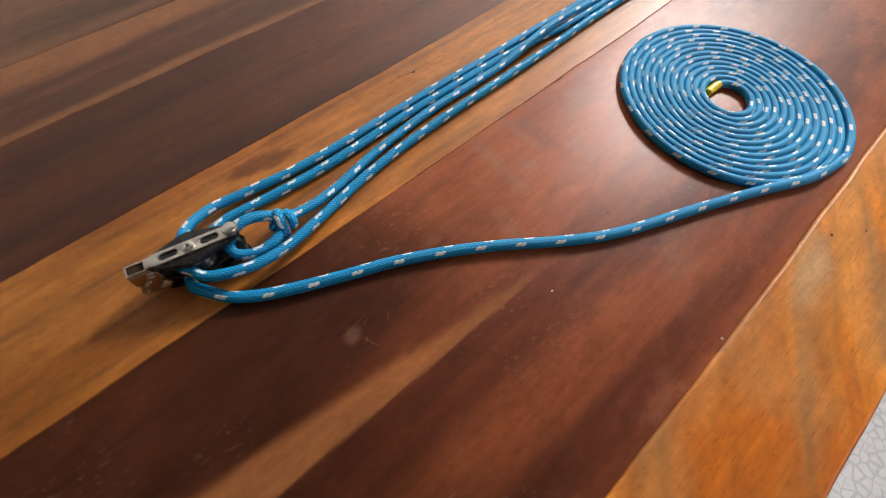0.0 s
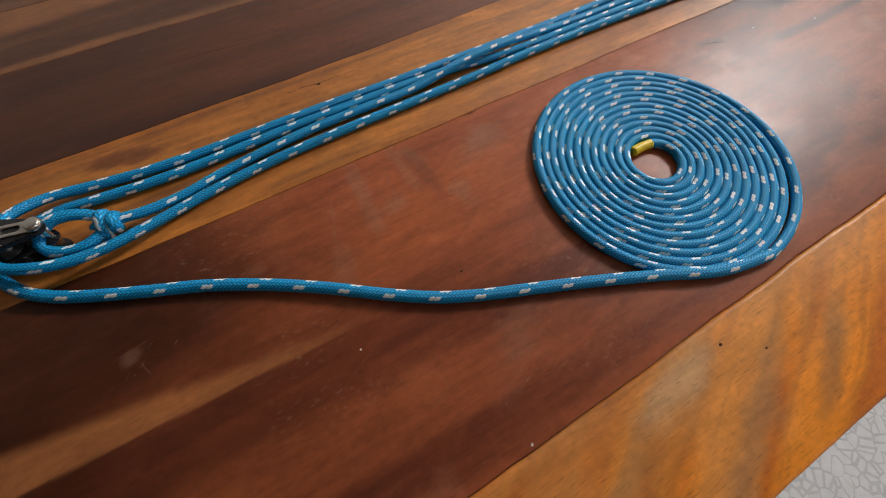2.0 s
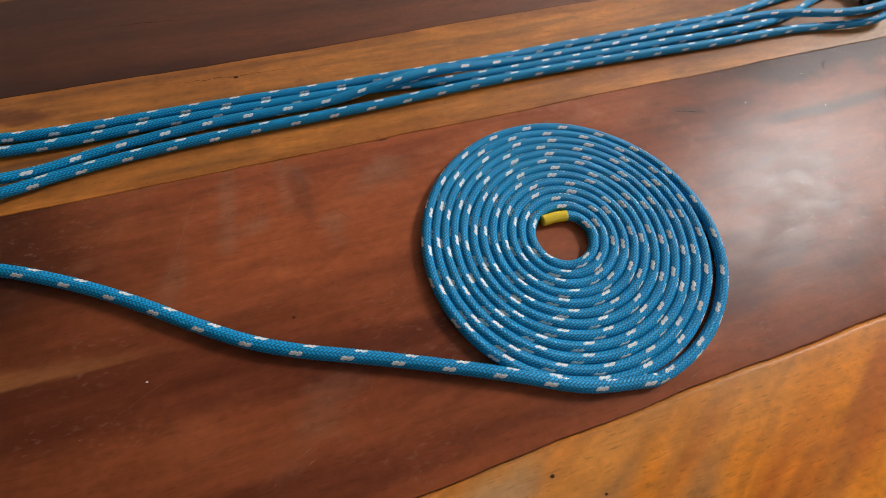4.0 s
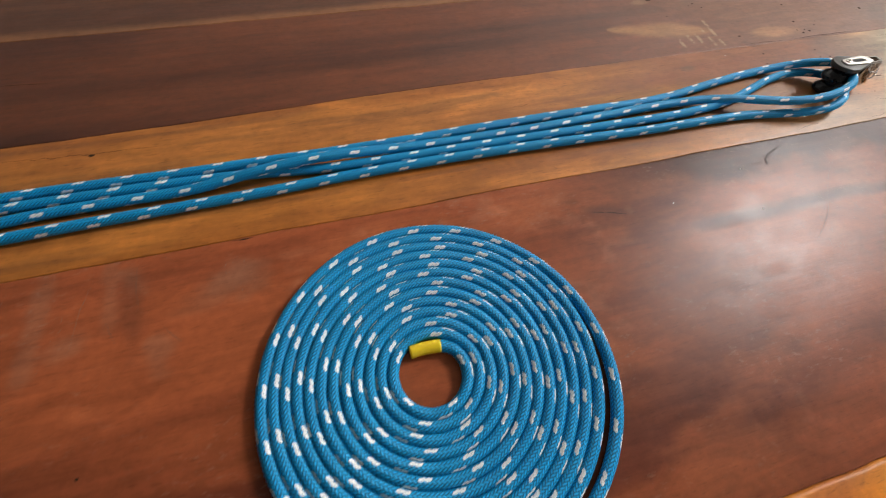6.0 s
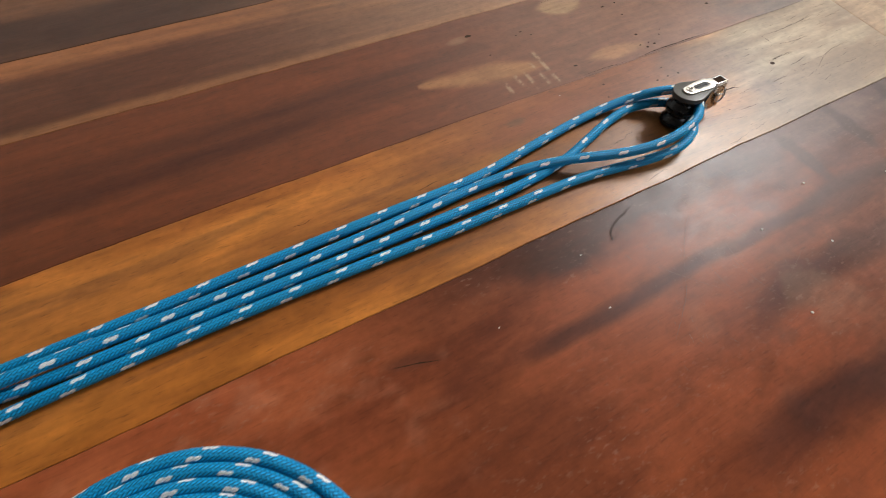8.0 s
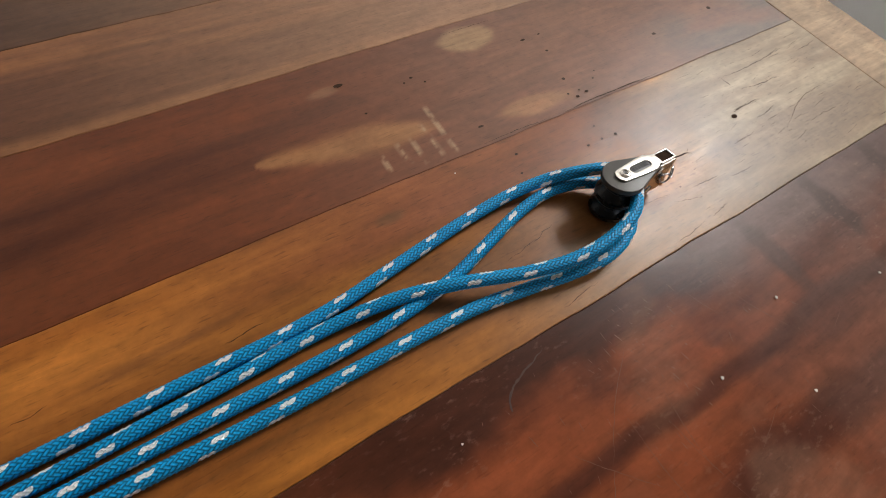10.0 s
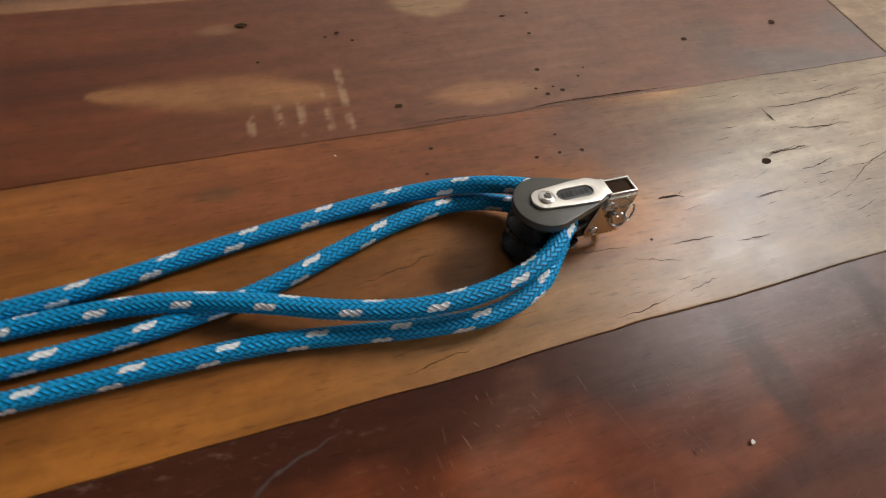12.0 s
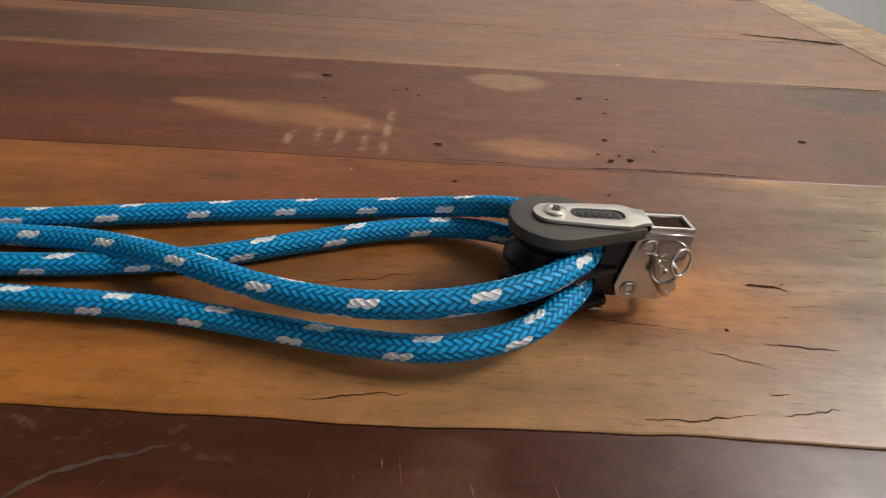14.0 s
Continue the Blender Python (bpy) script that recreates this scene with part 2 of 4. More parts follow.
def wood_material(name, rough=0.33, pores=1.0, grainy=0.20, cloudy=0.30, gloss=0.25, scuffed=0.0):
    """Varnished old wood: the plank's own figure from its colour layer, with fine grain, pores and worn varnish over it."""
    m, nodes, links, bsdf = material(name)
    at = nodes.new("ShaderNodeVertexColor")
    at.layer_name = "figure"
    co = nodes.new("ShaderNodeTexCoord")
    mp = nodes.new("ShaderNodeMapping")
    mp.inputs["Scale"].default_value = (26, 230, 40)
    links.new(co.outputs["Object"], mp.inputs["Vector"])
    grain = nodes.new("ShaderNodeTexNoise")
    grain.inputs["Scale"].default_value, grain.inputs["Detail"].default_value, grain.inputs["Distortion"].default_value = 1.0, 7, 0.35
    links.new(mp.outputs[0], grain.inputs["Vector"])
    mp2 = nodes.new("ShaderNodeMapping")
    mp2.inputs["Scale"].default_value = (110, 800, 100)
    links.new(co.outputs["Object"], mp2.inputs["Vector"])
    pore = nodes.new("ShaderNodeTexNoise")
    pore.inputs["Scale"].default_value, pore.inputs["Detail"].default_value = 1.0, 3
    links.new(mp2.outputs[0], pore.inputs["Vector"])
    wear = nodes.new("ShaderNodeTexNoise")
    wear.inputs["Scale"].default_value, wear.inputs["Detail"].default_value, wear.inputs["Roughness"].default_value = 1.0, 8, 0.68
    mp4 = nodes.new("ShaderNodeMapping")
    mp4.inputs["Scale"].default_value = (48, 70, 60)
    links.new(co.outputs["Object"], mp4.inputs["Vector"])
    links.new(mp4.outputs[0], wear.inputs["Vector"])
    tone = nodes.new("ShaderNodeMapRange")
    tone.inputs["From Min"].default_value, tone.inputs["From Max"].default_value = 0.25, 0.75
    tone.inputs["To Min"].default_value, tone.inputs["To Max"].default_value = 1 - 1.1 * grainy, 1 + 0.9 * grainy
    links.new(grain.outputs["Fac"], tone.inputs["Value"])
    dark = nodes.new("ShaderNodeMapRange")
    dark.inputs["From Min"].default_value, dark.inputs["From Max"].default_value = 0.28, 0.42
    dark.inputs["To Min"].default_value, dark.inputs["To Max"].default_value = 1 - 0.35 * pores, 1.0
    links.new(pore.outputs["Fac"], dark.inputs["Value"])
    # broad cloudy figure
    mp3 = nodes.new("ShaderNodeMapping")
    mp3.inputs["Scale"].default_value = (26, 62, 40)
    links.new(co.outputs["Object"], mp3.inputs["Vector"])
    mottle = nodes.new("ShaderNodeTexNoise")
    mottle.inputs["Scale"].default_value, mottle.inputs["Detail"].default_value, mottle.inputs["Roughness"].default_value = 1.0, 8, 0.62
    mottle.inputs["Distortion"].default_value = 0.8
    links.new(mp3.outputs[0], mottle.inputs["Vector"])
    patch = nodes.new("ShaderNodeMapRange")
    patch.inputs["From Min"].default_value, patch.inputs["From Max"].default_value = 0.30, 0.70
    patch.inputs["To Min"].default_value, patch.inputs["To Max"].default_value = 1 - cloudy, 1 + cloudy
    links.new(mottle.outputs["Fac"], patch.inputs["Value"])
    both = math_node(nodes, links, 'MULTIPLY', tone.outputs[0], dark.outputs[0])
    both = math_node(nodes, links, 'MULTIPLY', both, patch.outputs[0])
    speck = nodes.new("ShaderNodeTexNoise")
    speck.inputs["Scale"].default_value, speck.inputs["Detail"].default_value, speck.inputs["Roughness"].default_value = 170.0, 5, 0.7
    links.new(co.outputs["Object"], speck.inputs["Vector"])
    fleck = nodes.new("ShaderNodeMapRange")
    fleck.inputs["From Min"].default_value, fleck.inputs["From Max"].default_value = 0.28, 0.74
    fleck.inputs["To Min"].default_value, fleck.inputs["To Max"].default_value = 0.88, 1.12
    links.new(speck.outputs["Fac"], fleck.inputs["Value"])
    both = math_node(nodes, links, 'MULTIPLY', both, fleck.outputs[0])
    mix = nodes.new("ShaderNodeMix")
    mix.data_type, mix.blend_type = 'RGBA', 'MULTIPLY'
    mix.inputs["Factor"].default_value = 1
    links.new(at.outputs["Color"], mix.inputs["A"])
    links.new(both, mix.inputs["B"])
    # patches of small pale scuffs in the varnish
    fields = []
    for scale, low, high, detail in (((150, 330, 200), 0.56, 0.68, 5), ((11, 16, 11), 0.50, 0.66, 3)):
        mp5 = nodes.new("ShaderNodeMapping")
        mp5.inputs["Scale"].default_value, mp5.inputs["Rotation"].default_value = scale, (0, 0, 0.7 if detail == 5 else 0.0)
        links.new(co.outputs["Object"], mp5.inputs["Vector"])
        nz = nodes.new("ShaderNodeTexNoise")
        nz.inputs["Scale"].default_value, nz.inputs["Detail"].default_value, nz.inputs["Roughness"].default_value = 1.0, detail, 0.62
        links.new(mp5.outputs[0], nz.inputs["Vector"])
        field = nodes.new("ShaderNodeMapRange")
        field.inputs["From Min"].default_value, field.inputs["From Max"].default_value = low, high
        links.new(nz.outputs["Fac"], field.inputs["Value"])
        fields.append(field.outputs[0])
    rubbed = nodes.new("ShaderNodeMix")
    rubbed.data_type = 'RGBA'
    rubbed.inputs["B"].default_value = (0.34, 0.20, 0.145, 1)
    links.new(math_node(nodes, links, 'MULTIPLY', math_node(nodes, links, 'MULTIPLY', *fields), scuffed), rubbed.inputs["Factor"])
    links.new(mix.outputs["Result"], rubbed.inputs["A"])
    links.new(rubbed.outputs["Result"], bsdf.inputs["Base Color"])
    rr = nodes.new("ShaderNodeMapRange")
    rr.inputs["From Min"].default_value, rr.inputs["From Max"].default_value = 0.3, 0.7
    rr.inputs["To Min"].default_value, rr.inputs["To Max"].default_value = rough - 0.04, rough + 0.06
    links.new(wear.outputs["Fac"], rr.inputs["Value"])
    links.new(rr.outputs[0], bsdf.inputs["Roughness"])
    bsdf.inputs["Specular IOR Level"].default_value = gloss
    add = math_node(nodes, links, 'ADD', math_node(nodes, links, 'MULTIPLY', grain.outputs["Fac"], 0.35), math_node(nodes, links, 'MULTIPLY', pore.outputs["Fac"], 0.15))
    add = math_node(nodes, links, 'ADD', add, math_node(nodes, links, 'MULTIPLY', wear.outputs["Fac"], 0.35))
    add = math_node(nodes, links, 'ADD', add, math_node(nodes, links, 'MULTIPLY', mottle.outputs["Fac"], 0.35))
    bp = nodes.new("ShaderNodeBump")
    bp.inputs["Strength"].default_value, bp.inputs["Distance"].default_value = 0.32, 0.0006
    links.new(add, bp.inputs["Height"])
    links.new(bp.outputs[0], bsdf.inputs["Normal"])
    return m


ROPE_BLUE = rope_material()
WOOD = wood_material("varnished_old_wood", rough=0.35, pores=0.6, grainy=0.13, cloudy=0.19, gloss=0.20, scuffed=0.35)
WOOD_COARSE = wood_material("varnished_coarse_wood", rough=0.36, grainy=0.17, cloudy=0.19, pores=1.0, gloss=0.36)
WOOD_BROWN = wood_material("varnished_brown_wood", rough=0.40, pores=0.8, grainy=0.13, cloudy=0.16, gloss=0.42)
WOOD_SATIN = wood_material("satin_golden_wood", rough=0.42, grainy=0.14, cloudy=0.14)
WOOD_DRY = wood_material("worn_bare_wood", rough=0.45)
LEG_WOOD = plain("table_leg_wood", (0.20, 0.09, 0.045), rough=0.45, grain=0.35, scale=30)
CRACK = plain("crack_dark", (0.050, 0.030, 0.019), rough=0.95, grain=0.3, spec=0.05)
SCRATCH = plain("scratched_varnish", (0.16, 0.070, 0.042), rough=0.6, grain=0.3)
SMUDGE = plain("scuff_grey", (0.072, 0.042, 0.033), rough=0.75, grain=0.4)
STEEL = plain("stainless_steel", (0.66, 0.62, 0.57), rough=0.24, metal=1.0, grain=0.06, scale=90, bump=0.0)
STEEL_DULL = plain("stainless_brushed", (0.66, 0.62, 0.56), rough=0.40, metal=1.0, grain=0.05, scale=200, bump=0.0)
CHEEK = plain("grey_moulded_plastic", (0.070, 0.064, 0.052), rough=0.42, grain=0.12, scale=400, bump=0.15)
SHEAVE = plain("black_nylon", (0.010, 0.010, 0.011), rough=0.28, grain=0.2, scale=200, bump=0.05)
PLATE = plain("plate_dark", (0.055, 0.053, 0.05), rough=0.45)
PLATE_BAR = plain("plate_lettering_black", (0.008, 0.008, 0.008), rough=0.5)
YELLOW = plain("yellow_tape", (0.80, 0.56, 0.012), rough=0.35, grain=0.08, scale=250)
CRUMB = plain("pale_crumb", (0.75, 0.70, 0.62), rough=0.7)
PLASTER = plain("white_wall_paint", (0.86, 0.85, 0.82), rough=0.85, grain=0.04, scale=18)
CEILING_PAINT = plain("cream_ceiling_paint", (0.24, 0.22, 0.195), rough=0.9, grain=0.04, scale=18)
WALL_TAN = plain("tan_wall_paint", (0.22, 0.18, 0.14), rough=0.85, grain=0.05, scale=18)
FRAME_PAINT = plain("white_window_paint", (0.80, 0.80, 0.78), rough=0.4, grain=0.03)
GROUT = plain("terrazzo_grey_cement", (0.69, 0.685, 0.69), rough=0.5, grain=0.2, scale=120)
MARBLE = plain("white_marble_chip", (0.85, 0.84, 0.845), rough=0.35, grain=0.12, scale=60, bump=0.05)

# ---- room ----
W, E, S, N, H = ROOM
tagged(part("floor", box(W, E, S, N, -0.12, 0.0), GROUT, soft=False), "pale grey and white marble-chip terrazzo floor", "floor", kind="structure")
tagged(part("ceiling", box(W - 0.2, E + 0.2, S - 0.2, N + 0.2, H, H + 0.12), CEILING_PAINT, soft=False), "plain cream painted ceiling", "ceiling", kind="structure")
tagged(part("wall_west", box(W - 0.2, W, S - 0.2, N + 0.2, -0.12, H), WALL_TAN, soft=False), "plain tan painted wall", "wall", kind="structure")


def wall_with_opening(name, y0, y1, opening, place, paint, label):
    """A wall 0.2 m thick along its own y, with a rectangular opening (y0, y1, z0, z1) through it."""
    bm = bmesh.new()
    a0, a1, z0, z1 = opening
    for p0, p1, q0, q1 in ((y0, a0, -0.12, H), (a0, a1, -0.12, z0), (a0, a1, z1, H), (a1, y1, -0.12, H)):
        me = mesh_of(box(0, 0.2, p0, p1, q0, q1), "piece")
        bm.from_mesh(me)
        bpy.data.meshes.remove(me)
    bm.transform(place)
    return tagged(part(name, bm, paint, soft=False), label, "wall", kind="structure")


tagged(part("wall_north", box(W, E, N, N + 0.2, -0.12, H), PLASTER, soft=False), "plain white painted wall", "wall", kind="structure")
wall_with_opening("wall_east", S - 0.2, N + 0.2, WINDOW, pose(E, 0, 0), PLASTER, "white painted wall with a window opening")
# the south opening is added, only to let the fill light in
wall_with_opening("wall_south", W, E, FILL_OPENING, pose(0, S, 0, 0, 0, -90), WALL_TAN, "tan painted wall with an added opening for fill light")


def window(name, a0, a1, z0, z1, place):
    top = tagged(empty(name, place), "white painted window frame in the wall", "window", kind="structure")
    w = 0.045
    for p0, p1, q0, q1 in ((a0, a0 + w, z0, z1), (a1 - w, a1, z0, z1), (a0 + w, a1 - w, z0, z0 + w), (a0 + w, a1 - w, z1 - w, z1),
                           ((a0 + a1) / 2 - w / 2, (a0 + a1) / 2 + w / 2, z0 + w, z1 - w)):
        part("window_frame", box(p0, p1, 0.02, 0.065, q0, q1, 0.004), FRAME_PAINT, top)
    return top


a0, a1, z0, z1 = WINDOW
window("window_1", (a0 - a1) / 2, (a1 - a0) / 2, z0, z1, pose(E, (a0 + a1) / 2, 0, 0, 0, -90))
# frame of the added south opening, out of view
a0, a1, z0, z1 = FILL_OPENING
window("fill_window", (a0 - a1) / 2, (a1 - a0) / 2, z0, z1, pose((a0 + a1) / 2, S, 0, 0, 0, 180))

# ---- table ----
table = tagged(empty("table", pose(0, 0, 0)), "old reclaimed-wood table of mixed dark and light varnished planks", "table")
LEFT, RIGHT, END = -1.16, 0.6765, 0.7380
SOUTH, NORTH = -0.3035, 0.632
THICK = 0.032


def tint(a, b, f):
    return a + (b - a) * f[..., None]


def rgb(*c):
    return np.array(c, float)


def streaks(x, y, along=2.2, across=38.0, seed=0.0):
    """Long wavy figure running along the plank, 0 to 1."""
    bend = 0.012 * (cloud(x * 1.7 + seed, y * 2 + seed) - 0.5) * 2
    return cloud(x * along + seed * 3.1, (y + bend) * across + seed * 1.7, 5)


def blot(x, y, cx, cy, rx, ry, turn=0.0, rag=0.35, edge=0.25):
    """A stain with a ragged outline: 1 inside, 0 outside."""
    c, s = math.cos(radians(turn)), math.sin(radians(turn))
    u, v = ((x - cx) * c + (y - cy) * s) / rx, (-(x - cx) * s + (y - cy) * c) / ry
    d = np.sqrt(u * u + v * v) + rag * (cloud(x * 55 + cx * 90, y * 95 + cy * 70, 3) - 0.5) * 2
    return 1 - ease(d, 1 - edge, 1 + edge)


def figure_orange(x, y):
    # the figure runs aslant across the board: glowing orange bands, tan sapwood and grey-brown streaks
    u, w = 0.88 * x + 0.47 * y, -0.47 * x + 0.88 * y
    bend = 0.02 * (cloud(u * 7 + 2, w * 9 + 5, 3) - 0.5)
    f = cloud(u * 5 + 1, (w + bend) * 42 + 3, 4)
    c = tint(rgb(0.50, 0.128, 0.008), rgb(0.74, 0.232, 0.011), ease(f, 0.34, 0.62))
    fine = cloud(u * 16 + 4, (w + bend) * 190, 3)
    c = tint(c, rgb(0.36, 0.105, 0.012), 0.40 * ease(fine, 0.50, 0.72))
    c = tint(c, rgb(0.56, 0.265, 0.085), 0.45 * ease(cloud(u * 9 + 8, (w + bend) * 24 + 6, 3), 0.50, 0.74))
    c = tint(c, rgb(0.30, 0.125, 0.035), 0.45 * ease(cloud(u * 7 + 3, (w + bend) * 38 + 9, 3), 0.56, 0.74))
    for bx, by, rx, ry, a, shade, much in ((-0.165, -0.233, 0.034, 0.010, 8, (0.52, 0.300, 0.145), 0.8), (-0.140, -0.276, 0.062, 0.008, 28, (0.33, 0.160, 0.066), 0.7),
                                           (-0.056, -0.268, 0.040, 0.006, 30, (0.27, 0.115, 0.040), 0.65), (-0.235, -0.262, 0.050, 0.006, 26, (0.34, 0.160, 0.060), 0.6)):
        c = tint(c, rgb(*shade), much * blot(x, y, bx, by, rx, ry, a, 0.55, 0.6))
    return tint(c, rgb(0.42, 0.22, 0.09), 0.25 * ease(y, -0.236, -0.219))


def figure_red(x, y):
    f = streaks(x, y, 2.4, 22, 2.0)
    c = tint(rgb(0.095, 0.0225, 0.010), rgb(0.200, 0.051, 0.018), ease(f, 0.28, 0.70))
    c = tint(c, rgb(0.27, 0.075, 0.028), 0.60 * ease(cloud(x * 9 + 5, y * 20 + 2, 5), 0.52, 0.70))
    c = tint(c, rgb(0.30, 0.115, 0.062), 0.32 * ease(cloud(x * 42 + 5, y * 60 + 2, 4), 0.58, 0.74) * ease(cloud(x * 5 + 1, y * 7 + 4, 3), 0.42, 0.60))
    # redder heartwood in the middle of the board; light falloff towards its far end painted in near-black
    heart = ease(x, -0.40, -0.24) * (1 - ease(x, -0.02, 0.14)) * (0.55 + 0.45 * ease(y + 0.03 * (cloud(x * 6, y * 9) - 0.5), -0.15, -0.07))
    c = c * (1 + 0.78 * heart[..., None])
    left_falloff = np.clip(ease(-x + 0.6 * (cloud(x * 4 + 2, y * 9, 3) - 0.5), 0.30, 0.54), 0, 1)
    c = c * (1 - 0.68 * left_falloff[..., None])
    # orange-red clouds between dark stripes towards the worn end, and a dark margin along the seam
    warm = ease(x, 0.12, 0.24) * (1 - ease(x, 0.32, 0.46)) * ease(cloud(x * 13 + 3, y * 24 + 8, 4), 0.36, 0.62)
    c = tint(c, rgb(0.29, 0.072, 0.025), 0.75 * warm)
    for sy, sx0, sx1, half in ((-0.088, 0.26, 0.36, 0.011), (-0.046, 0.14, 0.19, 0.006), (-0.150, 0.20, 0.30, 0.014)):
        wave = 0.022 * (cloud(x * 9 + sy * 50, y * 22, 4) - 0.5)
        c = tint(c, rgb(0.048, 0.014, 0.009), 0.75 * ease(x, sx0, sx1) * (1 - ease(np.abs(y - sy + wave), half * 0.3, half * 1.5)))
    margin = ease(y + 0.03 * (cloud(x * 22, y * 30, 4) - 0.5), -0.020, 0.004) * ease(x, 0.06, 0.22)
    c = tint(c, tint(rgb(0.038, 0.013, 0.008) + 0 * x[..., None], rgb(0.115, 0.070, 0.060), ease(x, 0.36, 0.46)), 0.88 * margin)
    # paler sapwood tongue
    wave = 0.006 * (cloud(x * 12, y * 12, 2) - 0.5)
    upper = -0.066 - 0.135 * (x + 0.55) + wave
    lower = -0.097 - 0.030 * (x + 0.46)
    tongue = ease(y, lower - 0.0006, lower + 0.0010) * (1 - ease(y, upper - 0.006, upper + 0.004)) * ease(-x, 0.26, 0.36)
    c = tint(c, rgb(0.40, 0.150, 0.050), 0.62 * tongue)
    c = tint(c, rgb(0.050, 0.014, 0.008), 0.5 * ease(-x, 0.25, 0.50) * ease(y, upper - 0.002, upper + 0.014) * (1 - ease(y, -0.02, 0.02)))
    # scuffed and greyed towards the worn end
    grey = ease(x, 0.30, 0.60) * ease(cloud(x * 11 + 1, y * 16 + 6, 4), 0.38, 0.62)
    c = tint(c, rgb(0.20, 0.125, 0.10), 0.55 * grey)
    for bx, by, rx, ry, a in ((0.528, -0.004, 0.008, 0.024, 4), (0.597, 0.003, 0.009, 0.018, 0), (0.460, -0.010, 0.007, 0.024, 5)):
        c = tint(c, rgb(0.070, 0.042, 0.034), 0.65 * blot(x, y, bx, by, rx, ry, a, 0.45, 0.35))
    for bx, by, rx, ry in ((-0.435, -0.052, 0.006, 0.004), (-0.213, 0.006, 0.007, 0.013), (-0.197, -0.046, 0.008, 0.010), (0.37, -0.10, 0.02, 0.03), (-0.150, -0.008, 0.016, 0.010), (-0.245, -0.030, 0.012, 0.008)):
        c = tint(c, rgb(0.30, 0.16, 0.10), 0.30 * blot(x, y, bx, by, rx, ry, 20, 0.9, 0.5))
    for bx, by, rx, ry, a, much in ((-0.262, -0.010, 0.005, 0.034, -6, 0.30), (-0.224, 0.000, 0.004, 0.022, 2, 0.25), (-0.300, -0.060, 0.006, 0.020, -12, 0.22), (-0.160, -0.015, 0.020, 0.010, 20, 0.22),
                                    (-0.225, -0.160, 0.030, 0.012, 35, 0.20), (0.345, -0.020, 0.030, 0.016, 60, 0.22), (0.280, -0.075, 0.020, 0.010, 50, 0.18)):
        c = tint(c, rgb(0.33, 0.165, 0.100), much * blot(x, y, bx, by, rx, ry, a, 0.9, 0.6))
    for bx, by, rx, ry, a in ((-0.212, -0.018, 0.006, 0.028, 4), (0.325, -0.109, 0.007, 0.005, 0), (0.110, -0.016, 0.016, 0.003, -14), (0.391, -0.032, 0.010, 0.004, -30)):
        c = tint(c, rgb(0.070, 0.034, 0.024), 0.30 * blot(x, y, bx, by, rx, ry, a, 0.7, 0.5))
    return c


def figure_light(x, y):
    f = streaks(x, y, 5.0, 30, 4.0)
    c = tint(rgb(0.37, 0.118, 0.019), rgb(0.64, 0.232, 0.040), ease(f, 0.30, 0.68))
    c = tint(c, rgb(0.24, 0.078, 0.020), 0.45 * ease(cloud(x * 2.5 + 8, y * 12, 3), 0.48, 0.68))
    c = tint(c, rgb(0.16, 0.065, 0.026), 0.40 * ease(cloud(x * 7 + 3, y * 130, 3), 0.60, 0.74))
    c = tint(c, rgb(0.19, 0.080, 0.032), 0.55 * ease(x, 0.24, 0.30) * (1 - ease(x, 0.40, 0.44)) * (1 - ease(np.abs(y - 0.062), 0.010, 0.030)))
    # browner about the pulley; fading window light towards the far end painted in as darkening
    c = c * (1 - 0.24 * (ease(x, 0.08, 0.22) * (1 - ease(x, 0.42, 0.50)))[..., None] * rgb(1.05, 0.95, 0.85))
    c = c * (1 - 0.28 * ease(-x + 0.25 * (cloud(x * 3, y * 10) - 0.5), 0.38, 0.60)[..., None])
    # its far side turns red-brown
    red = ease(x, 0.10, 0.30) * (1 - ease(x, 0.42, 0.50)) * ease(y + 0.02 * (cloud(x * 8, y * 14) - 0.5), 0.090, 0.112)
    c = tint(c, rgb(0.24, 0.075, 0.030), 0.85 * red)
    # window sheen on the near margin painted in as beige
    c = tint(c, rgb(0.42, 0.250, 0.115), 0.55 * ease(x, 0.27, 0.38) * (1 - ease(y + 0.012 * (cloud(x * 14, y * 20) - 0.5), 0.040, 0.056)))
    # bare, washed-out end, its pale tone raised to carry window sheen
    bare = ease(x + 0.05 * (cloud(x * 9 + 2, y * 40 + 3) - 0.5) + 0.35 * (0.10 - y), 0.44, 0.53)
    pale = tint(rgb(0.26, 0.168, 0.094), rgb(0.41, 0.300, 0.180), ease(streaks(x, y, 9.0, 45, 6.0), 0.3, 0.7))
    c = tint(c, pale, bare)
    stain = blot(x, y, 0.472, 0.112, 0.050, 0.032, -28, 0.45, 0.7)
    c = tint(c, rgb(0.135, 0.085, 0.062), 0.60 * stain)
    c = tint(c, rgb(0.15, 0.095, 0.07), 0.5 * blot(x, y, 0.500, 0.062, 0.016, 0.010, 0, 0.4, 0.4))
    c = tint(c, rgb(0.13, 0.034, 0.012), 0.80 * blot(x, y, -0.402, 0.112, 0.030, 0.0085, -10, 0.8, 0.5))
    c = tint(c, rgb(0.16, 0.07, 0.03), 0.7 * blot(x, y, 0.266, 0.1185, 0.009, 0.0035, 0, 0.3, 0.4))
    return c


